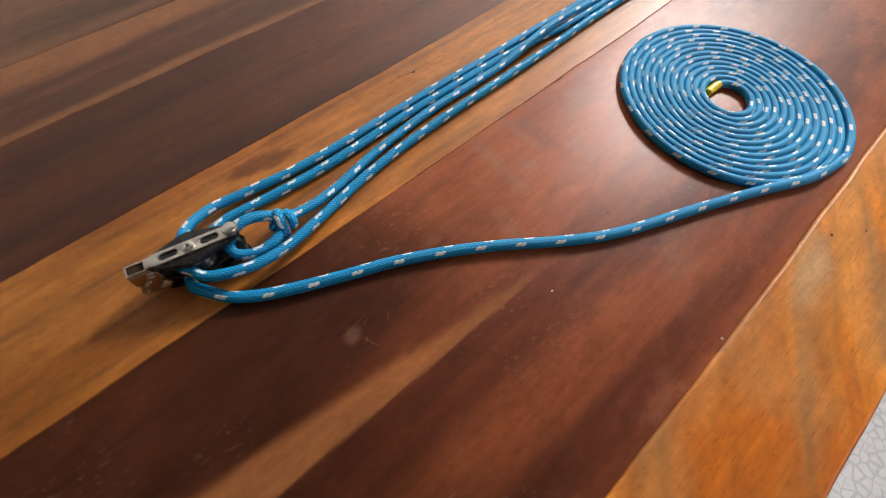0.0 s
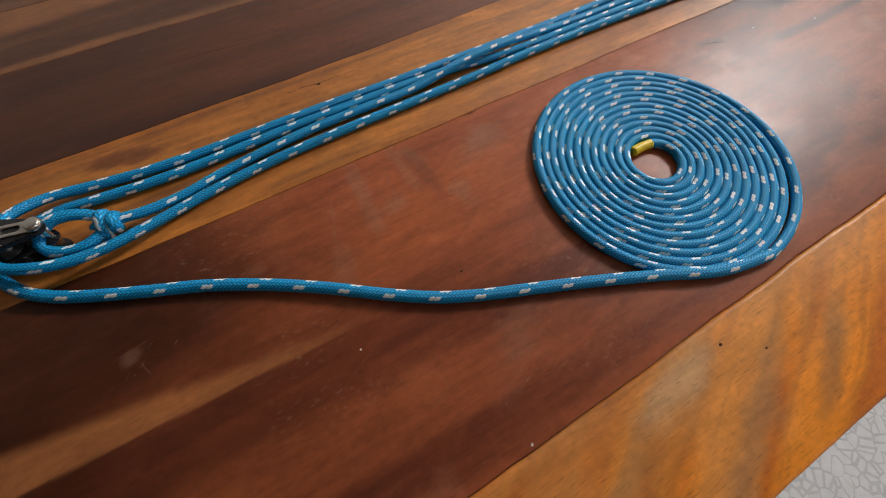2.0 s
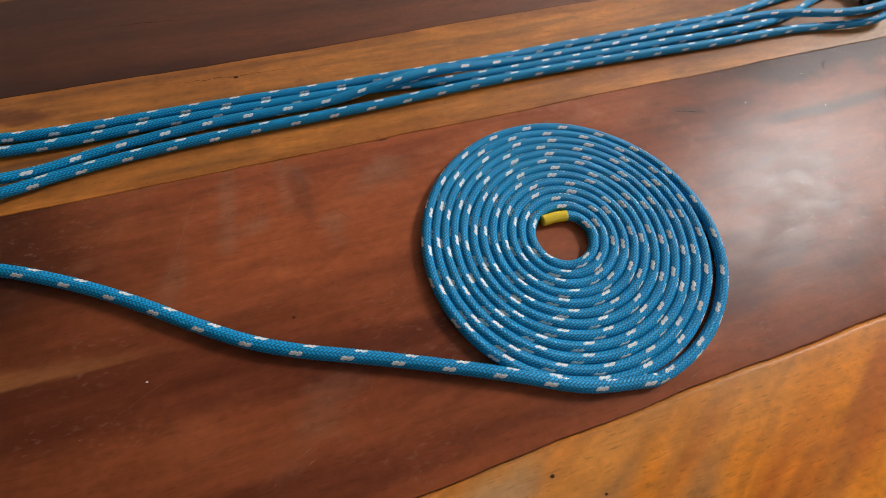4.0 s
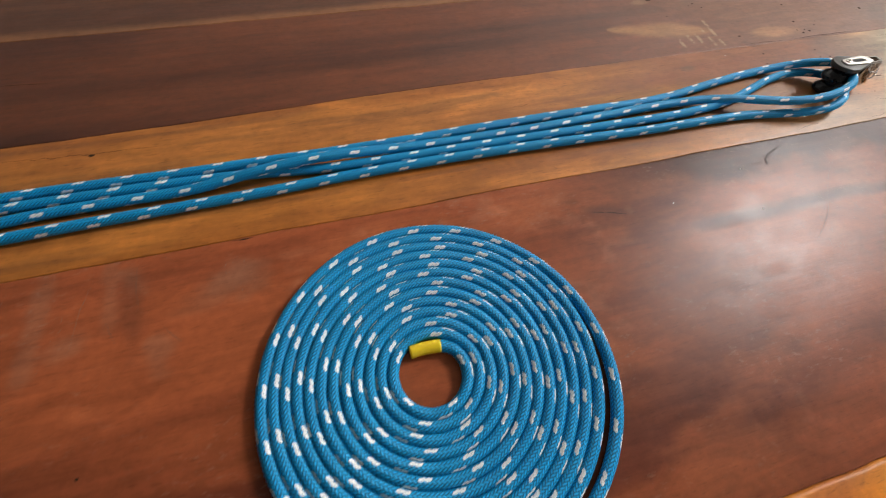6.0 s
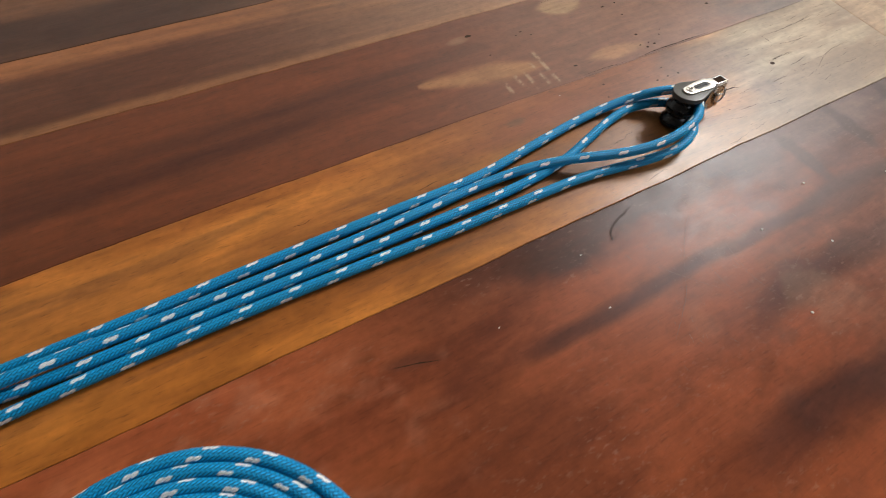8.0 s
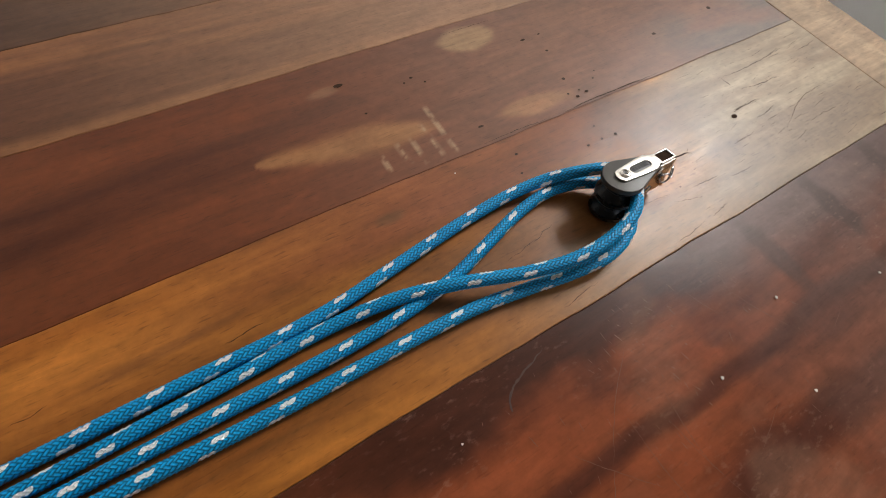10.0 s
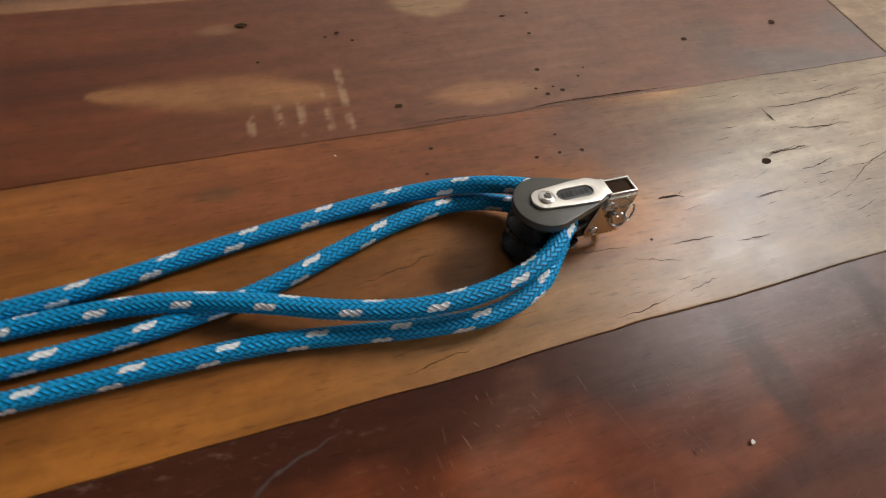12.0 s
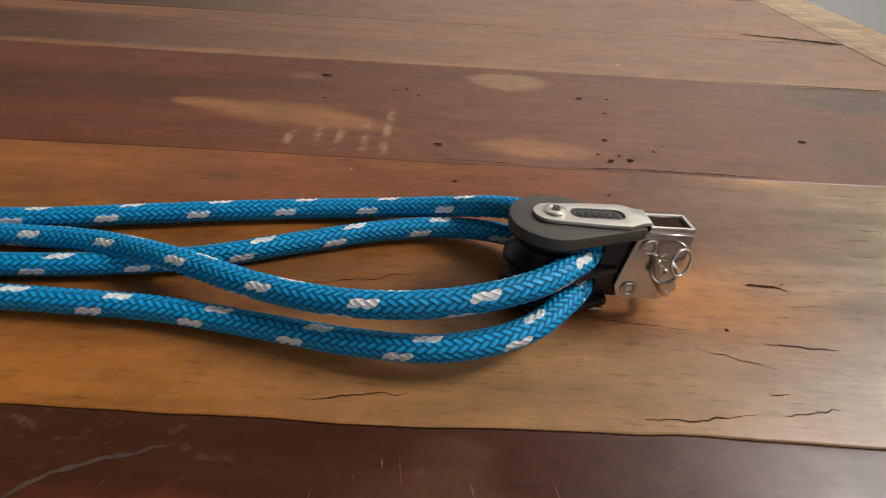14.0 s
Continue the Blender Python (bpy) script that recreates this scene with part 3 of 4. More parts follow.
def figure_brown(x, y):
    f = streaks(x, y, 1.6, 24, 8.0)
    c = tint(rgb(0.062, 0.016, 0.006), rgb(0.135, 0.036, 0.011), ease(f, 0.30, 0.68))
    # sheen over the right end painted in as a paler brown
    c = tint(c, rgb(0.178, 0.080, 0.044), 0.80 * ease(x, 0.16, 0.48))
    c = tint(c, rgb(0.105, 0.072, 0.052), 0.8 * ease(x, 0.49, 0.60) * ease(cloud(x * 8, y * 30), 0.3, 0.6))
    # weaker light at the left end is put into the board's colour
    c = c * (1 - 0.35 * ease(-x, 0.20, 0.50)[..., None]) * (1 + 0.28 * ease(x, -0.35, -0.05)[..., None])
    # pale lens-shaped patch with streaks running off it
    u = (x - 0.213) / 0.118
    half = 0.0175 * np.sqrt(np.clip(u, 0, 1)) * (1 - 0.75 * ease(u, 0.55, 1.0)) + 0.001
    mid = 0.187 - 0.018 * u
    lens = (1 - ease(np.abs(y - mid) + 0.004 * (cloud(x * 60, y * 60, 3) - 0.5), half * 0.3, half * 1.3)) * (u > 0) * (1 - ease(u, 0.85, 1.02))
    c = tint(c, rgb(0.42, 0.190, 0.070), 0.75 * lens * (0.6 + 0.5 * cloud(x * 40, y * 70, 3)))
    for sx, top, low in ((0.2826, 0.164, 0.1465), (0.296, 0.168, 0.145), (0.3058, 0.168, 0.1435), (0.3178, 0.176, 0.1445), (0.328, 0.188, 0.143)):
        line = (1 - ease(np.abs(x - sx + 0.1 * (y - 0.16) * 0.3), 0.0008, 0.0022)) * ease(y, low - 0.001, low + 0.003) * (1 - ease(y, top - 0.004, top))
        c = tint(c, rgb(0.46, 0.290, 0.165), 0.62 * line * ease(cloud(x * 300, y * 260, 2), 0.30, 0.55))
    c = tint(c, rgb(0.40, 0.235, 0.115), 0.75 * blot(x, y, 0.392, 0.236, 0.021, 0.013, -6, 0.25, 0.25))
    c = tint(c, rgb(0.40, 0.180, 0.075), 0.75 * blot(x, y, 0.402, 0.156, 0.026, 0.008, -4, 0.3, 0.35))
    c = tint(c, rgb(0.28, 0.150, 0.075), 0.5 * blot(x, y, 0.272, 0.227, 0.010, 0.004, 0, 0.3, 0.4))
    return c


def figure_striped(x, y):
    f = streaks(x, y, 1.3, 30, 10.0)
    c = tint(rgb(0.085, 0.028, 0.012), rgb(0.24, 0.090, 0.032), ease(f, 0.36, 0.66))
    edge = 1 - ease(np.abs(y - 0.256 - 0.006 * (cloud(x * 5, y * 3) - 0.5)), 0.002, 0.012)
    c = tint(c, rgb(0.30, 0.130, 0.048), 0.5 * edge) * (1 + 0.30 * ease(x, -0.35, -0.05)[..., None])
    # wall glare towards the right painted in as pale tan
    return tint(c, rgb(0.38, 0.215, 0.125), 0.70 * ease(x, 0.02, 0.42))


def figure_far(x, y):
    f = streaks(x, y, 1.5, 20, 12.0)
    c = tint(rgb(0.065, 0.026, 0.013), rgb(0.17, 0.070, 0.030), ease(f, 0.30, 0.68))
    # same painted glare: the board's colour pales towards the right
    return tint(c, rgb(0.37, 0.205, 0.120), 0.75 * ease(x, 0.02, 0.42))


def figure_end(x, y):
    f = streaks(y, x, 2.5, 40, 14.0)
    return tint(rgb(0.36, 0.235, 0.135), rgb(0.50, 0.350, 0.210), ease(f, 0.3, 0.7))


SEAM = (-0.2165, 0.0205, 0.1390, 0.2550, 0.3480, 0.4900)


def plank(name, x0, x1, y0, y1, figure, label, wood=WOOD, lift=0.0, fine=0.0022, round_edge=0.0005):
    """A plank of the table top, its upper face a fine sheet that carries the figure of the wood."""
    g = 0.00015 if y0 < 0.2 else 0.0001
    seams = (y0, y1)
    x0, x1, y0, y1 = x0 + g, x1 - g, y0 + g, y1 - g
    if x1 - x0 > y1 - y0:
        xs = np.unique(np.r_[np.arange(x0 + 0.002, -0.62, 0.008), np.arange(max(-0.62, x0 + 0.002), x1 - 0.002, fine), x0, x0 + 0.0006, x0 + round_edge, x1 - round_edge, x1 - 0.0006, x1].round(6))
        ys = np.unique(np.r_[np.arange(y0 + 0.002, y1 - 0.001, fine * 0.8), y0, y0 + 0.0004, y0 + round_edge, y1 - round_edge, y1 - 0.0004, y1].round(6))
    else:
        xs = np.unique(np.r_[np.arange(x0 + 0.002, x1 - 0.001, fine), x0, x0 + 0.0004, x0 + round_edge, x1 - round_edge, x1 - 0.0004, x1].round(6))
        ys = np.unique(np.r_[np.arange(y0 + 0.002, y1 - 0.001, fine * 1.5), y0, y0 + 0.0006, y0 + round_edge, y1 - round_edge, y1 - 0.0006, y1].round(6))
    x, y = np.meshgrid(xs, ys, indexing="ij")
    d = np.minimum(np.minimum(x - x0, x1 - x), np.minimum(y - y0, y1 - y))
    drop = round_edge * 0.7 * (1 - np.sqrt(1 - np.clip(1 - d / round_edge, 0, 1)**2 * 0.999))
    z = T + lift - drop + 0.00025 * (cloud(x * 14, y * 40, 3) - 0.5)
    nx, ny = x.shape
    c = np.clip(figure(x, y), 0.004, 0.9).reshape(-1, 3)
    if x1 - x0 > y1 - y0:
        # seams wander a little along their length
        for s in seams:
            sway = 0.0011 * (cloud(x * 24 + s * 40, 0 * x + s * 300, 4) - 0.5) * 2 * (1 - ease(x, 0.62, 0.66))
            y = y + sway * np.exp(-((y - s) / 0.012)**2)
            if s == SEAM[0]:
                y = y + 0.0050 * ease(x, -0.32, 0.12) * np.exp(-((y - s) / 0.030)**2)
            if s == SEAM[2]:
                y = y - 0.0068 * (1 - ease(x, -0.28, 0.06)) * np.exp(-((y - s) / 0.035)**2)
    co = np.stack([x, y, z], -1).reshape(-1, 3)
    idx = np.arange(nx * ny).reshape(nx, ny)
    faces = np.stack([idx[:-1, :-1], idx[1:, :-1], idx[1:, 1:], idx[:-1, 1:]], -1).reshape(-1, 4).tolist()
    rim = np.r_[idx[:, 0], idx[-1, 1:], idx[-2::-1, -1], idx[0, -2:0:-1]]
    low = np.arange(len(rim)) + nx * ny
    under = co[rim].copy()
    under[:, 2] = T + lift - THICK
    k = len(rim)
    faces += [[int(rim[j]), int(low[j]), int(low[(j + 1) % k]), int(rim[(j + 1) % k])] for j in range(k)]
    faces.append(low[::-1].tolist())
    me = bpy.data.meshes.new(name)
    me.from_pydata(np.vstack([co, under]).tolist(), [], faces)
    c = np.vstack([c, c[rim]])
    layer = me.color_attributes.new("figure", 'FLOAT_COLOR', 'POINT')
    layer.data.foreach_set("color", np.c_[c, np.ones(len(c))].astype(np.float32).ravel())
    me.materials.append(wood)
    me.polygons.foreach_set("use_smooth", [True] * len(me.polygons))
    me.set_sharp_from_angle(angle=radians(50))
    me.update()
    ob = new(name, me)
    ob.parent = table
    ob["label"] = label
    return ob


plank_orange = plank("plank", LEFT, END, SOUTH, SEAM[0], figure_orange, "golden orange plank with greyish streaks", wood=WOOD_SATIN, round_edge=0.003)
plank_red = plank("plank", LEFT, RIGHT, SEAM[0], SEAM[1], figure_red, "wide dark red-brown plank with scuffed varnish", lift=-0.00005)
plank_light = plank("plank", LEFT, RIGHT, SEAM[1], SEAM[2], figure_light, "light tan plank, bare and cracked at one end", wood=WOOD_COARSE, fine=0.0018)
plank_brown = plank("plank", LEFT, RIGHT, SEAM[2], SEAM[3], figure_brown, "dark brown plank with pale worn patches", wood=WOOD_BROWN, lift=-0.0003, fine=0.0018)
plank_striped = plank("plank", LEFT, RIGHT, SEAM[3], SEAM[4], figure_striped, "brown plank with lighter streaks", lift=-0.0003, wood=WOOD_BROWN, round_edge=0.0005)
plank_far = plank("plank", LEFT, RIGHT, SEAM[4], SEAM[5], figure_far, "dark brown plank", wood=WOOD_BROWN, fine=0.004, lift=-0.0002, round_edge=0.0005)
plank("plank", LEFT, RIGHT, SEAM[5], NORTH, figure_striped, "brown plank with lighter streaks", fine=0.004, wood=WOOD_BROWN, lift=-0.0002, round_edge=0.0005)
plank("end_board", RIGHT, END, SEAM[0], NORTH, figure_end, "pale wooden end board across the planks", wood=WOOD_DRY, fine=0.003)

for x, y in ((LEFT + 0.09, SOUTH + 0.09), (END - 0.09, SOUTH + 0.09), (LEFT + 0.09, NORTH - 0.09), (END - 0.09, NORTH - 0.09)):
    part("leg", box(x - 0.04, x + 0.04, y - 0.04, y + 0.04, 0.0, T - THICK - 0.001, 0.005), LEG_WOOD, table)
for x0, x1, y0, y1 in ((LEFT + 0.13, END - 0.13, SOUTH + 0.078, SOUTH + 0.102), (LEFT + 0.13, END - 0.13, NORTH - 0.102, NORTH - 0.078),
                       (LEFT + 0.078, LEFT + 0.102, SOUTH + 0.13, NORTH - 0.13), (END - 0.102, END - 0.078, SOUTH + 0.13, NORTH - 0.13)):
    part("apron", box(x0, x1, y0, y1, T - THICK - 0.10, T - THICK - 0.001, 0.002), LEG_WOOD, table)

# ---- cracks, holes and scratches in the planks ----
def ribbon(name, points, width, mat, parent, wobble=0.0006, ends=(0.0, 0.0), lift=0.00018, label=""):
    """A thin tapering mark along a line on the table top."""
    p = spline([(x, y, 0) for x, y in points], 0.0012)
    n = len(p)
    tan = np.gradient(p, axis=0)
    tan /= np.linalg.norm(tan, axis=1)[:, None]
    side = np.stack([-tan[:, 1], tan[:, 0], 0 * tan[:, 0]], -1)
    s = np.linspace(0, 1, n)
    p = p + side * (wobble * 2 * (cloud(p[:, 0] * 190 + 3, p[:, 1] * 190, 4) - 0.5))[:, None]
    w = width * 0.17 * (ends[0] * (1 - s) + ends[1] * s + (1 - (2 * s - 1)**2)**0.7) * np.clip(0.05 + 1.7 * cloud(p[:, 0] * 420, p[:, 1] * 420 + 7, 3), 0.25, 1.6)
    bm = bmesh.new()
    a = [bm.verts.new((*q[:2], T + lift)) for q in p + side * w[:, None]]
    b = [bm.verts.new((*q[:2], T + lift)) for q in p - side * w[:, None]]
    for k in range(n - 1):
        bm.faces.new((b[k], b[k + 1], a[k + 1], a[k]))
    return part(name, bm, mat, parent, label)


def hole(x, y, rx, ry, parent):
    bm = bmesh.new()
    turn = rng.random() * 6
    ring = [bm.verts.new((x + rx * math.cos(a) * (0.8 + 0.4 * value(np.array(a * 2.0), np.array(x * 900)).item()),
                          y + ry * math.sin(a) * (0.8 + 0.4 * value(np.array(a * 2.0 + turn), np.array(y * 900)).item()), T + 0.0002))
            for a in [2 * math.pi * k / 14 for k in range(14)]]
    bm.faces.new(ring)
    return part("wormhole", bm, CRACK, parent, soft=False)


for x, y, rx, ry in ((0.2840, 0.2285, 0.0034, 0.0016), (0.4330, 0.1480, 0.0014, 0.0011), (0.4425, 0.1493, 0.0016, 0.0011), (0.4381, 0.1527, 0.0009, 0.0007),
                     (0.4280, 0.1530, 0.0010, 0.0007), (0.4423, 0.1973, 0.0012, 0.0010), (0.4318, 0.2152, 0.0020, 0.0010), (0.4346, 0.1670, 0.0014, 0.0012),
                     (0.3530, 0.1545, 0.0020, 0.0010), (0.5390, 0.1770, 0.0020, 0.0014), (0.6130, 0.1830, 0.0022, 0.0018), (0.3328, 0.2147, 0.0013, 0.0009),
                     (0.3400, 0.2071, 0.0010, 0.0008), (0.3260, 0.2120, 0.0009, 0.0007), (0.2898, 0.1974, 0.0009, 0.0008), (0.4480, 0.2160, 0.0012, 0.0008),
                     (0.4560, 0.1580, 0.0009, 0.0007), (0.4620, 0.1640, 0.0008, 0.0006)):
    hole(x, y, rx, ry, plank_brown)
for x, y, rx, ry in ((0.3610, 0.1242, 0.0011, 0.0009), (0.3552, 0.1100, 0.0009, 0.0008), (0.4343, 0.1081, 0.0012, 0.0010), (0.4223, 0.1089, 0.0010, 0.0009),
                     (0.4097, 0.1084, 0.0012, 0.0009), (0.4248, 0.1203, 0.0009, 0.0007), (0.5290, 0.0808, 0.0026, 0.0018), (0.4430, 0.0535, 0.0007, 0.0006),
                     (-0.2440, 0.1130, 0.0020, 0.0012)):
    hole(x, y, rx, ry, plank_light)
for x, y, rx, ry in ((-0.1170, -0.2285, 0.0014, 0.0010), (-0.0930, -0.2450, 0.0009, 0.0007)):
    hole(x, y, rx, ry, plank_orange)
for x, y, rx, ry in ((-0.5230, -0.0310, 0.0010, 0.0008), (-0.2320, -0.1020, 0.0009, 0.0007)):
    hole(x, y, rx, ry, plank_red)

for pts, w in (([(0.4575, 0.0732), (0.4640, 0.0730), (0.4705, 0.0722)], 0.0034), ([(0.4690, 0.0730), (0.4725, 0.0742)], 0.0014), ([(0.4690, 0.0720), (0.4720, 0.0705)], 0.0012),
               ([(0.5519, 0.1140), (0.5853, 0.1137), (0.6341, 0.1176)], 0.0016), ([(0.5510, 0.1144), (0.5538, 0.1042)], 0.0022), ([(0.6400, 0.1084), (0.6700, 0.1104)], 0.0012),
               ([(0.5272, 0.0843), (0.5431, 0.0846), (0.5636, 0.0852)], 0.0018), ([(0.5569, 0.0987), (0.5748, 0.0956), (0.5946, 0.0949)], 0.0014),
               ([(0.5449, 0.0718), (0.5557, 0.0723), (0.5691, 0.0747)], 0.0017), ([(0.5578, 0.0543), (0.5986, 0.0703), (0.6338, 0.0718)], 0.0010), ([(0.5927, 0.0516), (0.6167, 0.0512)], 0.0012)):
    ribbon("crack", pts, w, CRACK, plank_light, wobble=0.0013)
for pts, w in (([(0.5067, 0.0619), (0.5251, 0.0630)], 0.0012), ([(0.4504, 0.0497), (0.4615, 0.0482), (0.4743, 0.0484)], 0.0012), ([(0.4296, 0.0468), (0.4410, 0.0440), (0.4531, 0.0404)], 0.0009),
               ([(0.4818, 0.0433), (0.5030, 0.0419)], 0.0013), ([(0.4087, 0.0239), (0.4243, 0.0248), (0.4389, 0.0276)], 0.0010), ([(0.4000, 0.0560), (0.4161, 0.0539), (0.4328, 0.0528)], 0.0008),
               ([(0.4446, 0.0274), (0.4623, 0.0297)], 0.0011), ([(0.0766, 0.1006), (0.0840, 0.1008), (0.0921, 0.1017)], 0.0011), ([(0.1641, 0.0915), (0.1740, 0.0930), (0.1839, 0.0937)], 0.0012),
               ([(0.3102, 0.0626), (0.3300, 0.0660), (0.3500, 0.0709)], 0.0008), ([(0.3098, 0.0780), (0.3260, 0.0820), (0.3445, 0.0893)], 0.0007),
               ([(0.3222, 0.0252), (0.3360, 0.0272), (0.3509, 0.0283)], 0.0010), ([(-0.3100, 0.1190), (-0.2560, 0.1150), (-0.1900, 0.1130)], 0.0012)):
    ribbon("crack", pts, w, CRACK, plank_light, wobble=0.0013)
# fine checks in the bare end of the light plank
checks = np.random.default_rng(23)
for k in range(70):
    x, y = 0.43 + 0.22 * checks.random()**0.8, 0.027 + 0.105 * checks.random()
    long, slope = 0.005 + 0.020 * checks.random()**2, 0.10 + 0.22 * (checks.random() - 0.5)
    if x + long < 0.672 and not (x < 0.50 and y > 0.085):
        ribbon("crack", [(x, y), (x + long / 2, y + slope * long * 0.35), (x + long, y + slope * long)], 0.0004 + 0.0006 * checks.random(), CRACK, plank_light, wobble=0.0009)
for pts, w in (([(0.4100, 0.1400), (0.4500, 0.1412), (0.5100, 0.1403)], 0.0020), ([(0.3450, 0.1405), (0.3700, 0.1412), (0.4000, 0.1402)], 0.0012),
               ([(-0.3450, 0.1985), (-0.3200, 0.1992), (-0.2780, 0.1958)], 0.0017), ([(0.3727, 0.2450), (0.4000, 0.2462), (0.4250, 0.2462)], 0.0008)):
    ribbon("crack", pts, w, CRACK, plank_brown)
for pts, w in (([(0.0961, -0.0140), (0.1080, -0.0170), (0.1232, -0.0218)], 0.0022), ([(-0.1540, 0.0196), (-0.1480, 0.0186), (-0.1400, 0.0196)], 0.0022),
               ([(-0.1500, -0.0800), (-0.1250, -0.0930), (-0.0950, -0.1000)], 0.0008)):
    ribbon("crack", pts, w, CRACK, plank_red)
for pts, w, board in (([(0.5950, 0.3640), (0.6300, 0.3585), (0.6560, 0.3545), (0.6755, 0.3505)], 0.0100, plank_far), ([(0.5600, 0.3470), (0.6100, 0.3475), (0.6700, 0.3465)], 0.0022, plank_striped),
                      ([(0.6000, 0.4885), (0.6400, 0.4875), (0.6750, 0.4870)], 0.0040, plank_far), ([(0.5300, 0.2545), (0.5900, 0.2538), (0.6600, 0.2542)], 0.0026, plank_brown)):
    ribbon("crack", pts, w, CRACK, board, ends=(0.0, 0.9), wobble=0.0008)
ribbon("scuff", [(0.2679, -0.0034), (0.2720, 0.0040), (0.2815, 0.0086), (0.2992, 0.0134)], 0.0026, SMUDGE, plank_red, ends=(0.7, 0.0), wobble=0.001)
for pts, w in (([(0.2570, -0.0780), (0.2700, -0.0690), (0.2873, -0.0557), (0.2952, -0.0458)], 0.0011), ([(0.2952, -0.0458), (0.3150, -0.0250), (0.3368, -0.0076)], 0.0008), ([(0.3098, -0.0652), (0.2950, -0.0490), (0.2801, -0.0318)], 0.0008)):
    ribbon("scratch", pts, w, SCRATCH, plank_red, wobble=0.0005)
# a scatter of short scuffs in the worn varnish
for k in range(60):
    x, y = 0.25 + 0.20 * checks.random(), -0.10 + 0.11 * checks.random()
    a, long = radians(60 + 70 * checks.random()), 0.002 + 0.006 * checks.random()**2
    ribbon("scratch", [(x, y), (x + long * math.cos(a), y + long * math.sin(a))], 0.0005 + 0.0007 * checks.random(), SCRATCH, plank_red, wobble=0.0004)
for x, y, dx, dy, w in ((0.3150, -0.0300, 0.004, -0.060, 0.0007), (0.3320, -0.0400, 0.010, -0.050, 0.0006), (0.3420, -0.0250, -0.006, -0.050, 0.0006), (0.3600, -0.0800, 0.030, 0.012, 0.0006),
                        (0.4150, -0.0150, 0.014, -0.030, 0.0007), (0.3900, 0.0000, 0.010, -0.024, 0.0006), (-0.2100, 0.0130, 0.002, -0.030, 0.0010), (-0.1950, -0.0300, 0.012, -0.014, 0.0010),
                        (-0.2250, -0.0200, 0.006, -0.016, 0.0008), (-0.4450, -0.0480, 0.026, 0.004, 0.0012), (-0.4300, -0.0560, 0.004, -0.012, 0.0012), (-0.3000, -0.1700, 0.030, 0.010, 0.0007),
                        (-0.1600, -0.2000, 0.020, 0.010, 0.0007), (-0.3300, -0.1300, 0.030, 0.014, 0.0006), (0.0600, -0.1200, 0.020, 0.004, 0.0006), (0.4500, -0.0600, 0.02, 0.008, 0.0006)):
    ribbon("scratch", [(x, y), (x + dx / 2 + dy * 0.03, y + dy / 2), (x + dx, y + dy)], w, SCRATCH, plank_red, wobble=0.0003)

# clusters of small rubbed marks, a dull smear and a long faint rub on the red plank
RUBBED = plain("rubbed_varnish", (0.23, 0.115, 0.075), rough=0.55, grain=0.4)
for cx, cy, spread, count, lean in ((-0.207, -0.170, 0.012, 10, 50), (-0.245, -0.176, 0.012, 9, 40), (-0.283, -0.067, 0.010, 9, 60), (-0.246, -0.027, 0.012, 8, 70), (-0.186, -0.207, 0.008, 6, 55),
                                    (-0.150, -0.010, 0.012, 9, 80), (-0.430, -0.056, 0.010, 8, 30), (0.347, -0.008, 0.022, 26, 110), (0.330, -0.045, 0.024, 22, 100), (0.270, -0.068, 0.014, 10, 60),
                                    (0.415, -0.012, 0.016, 12, 100), (-0.110, -0.150, 0.014, 6, 45), (-0.330, -0.150, 0.018, 8, 35)):
    for k in range(count):
        x, y = cx + spread * checks.normal() * 0.8, cy + spread * checks.normal() * 0.6
        a, long = radians(lean + 40 * (checks.random() - 0.5)), 0.0016 + 0.0050 * checks.random()**2
        if y + long < 0.018 and y > -0.212:
            ribbon("scratch", [(x, y), (x + long * math.cos(a) * 0.5, y + long * math.sin(a) * 0.55), (x + long * math.cos(a), y + long * math.sin(a))],
                   0.0004 + 0.0008 * checks.random(), RUBBED, plank_red, wobble=0.0005)
for pts, w in (([(-0.2795, 0.012), (-0.2900, -0.022), (-0.3050, -0.063)], 0.0009), ([(-0.2340, 0.010), (-0.2400, -0.012), (-0.2440, -0.040)], 0.0008)):
    ribbon("scratch", pts, w, RUBBED, plank_red, wobble=0.0008)


# pale crumbs lying about
def crumb(x, y, size):
    bm = bmesh.new()
    bmesh.ops.create_icosphere(bm, subdivisions=1, radius=size)
    for v in bm.verts:
        v.co *= 0.7 + 0.6 * rng.random()
        v.co.z *= 0.5
    low = min(v.co.z for v in bm.verts)
    bm.transform(Matrix.Translation((x, y, T - low)))
    return tagged(part("crumb", bm, CRUMB), "tiny pale crumb lying on the table", "crumb", "crumbs")


for x, y, s in ((0.372, -0.045, 0.0010), (0.436, -0.030, 0.0011), (0.352, -0.105, 0.0011), (0.412, -0.075, 0.0009), (0.4690, 0.2720, 0.0016), (-0.255, -0.2135, 0.0010), (-0.314, -0.116, 0.0007), (0.234, -0.042, 0.0007), (0.240, -0.003, 0.0006), (0.164, -0.021, 0.0006), (0.317, 0.1290, 0.0005), (0.51, -0.052, 0.0009)):
    crumb(x, y, s)

# ---- rope ----
rope = tagged(empty("rope", pose(0, 0, 0)), "blue braided rope with white flecks through two pulley blocks", "rope")

AXLE_B, TURN_B = (0.3868, 0.0672), 0.0
AXLE_A, TURN_A = (-0.4790, 0.0530), 167.0
UPPER, LOWER = T + 0.0205, T + 0.0088
WRAP = 0.0118       # radius at which the rope runs round a sheave


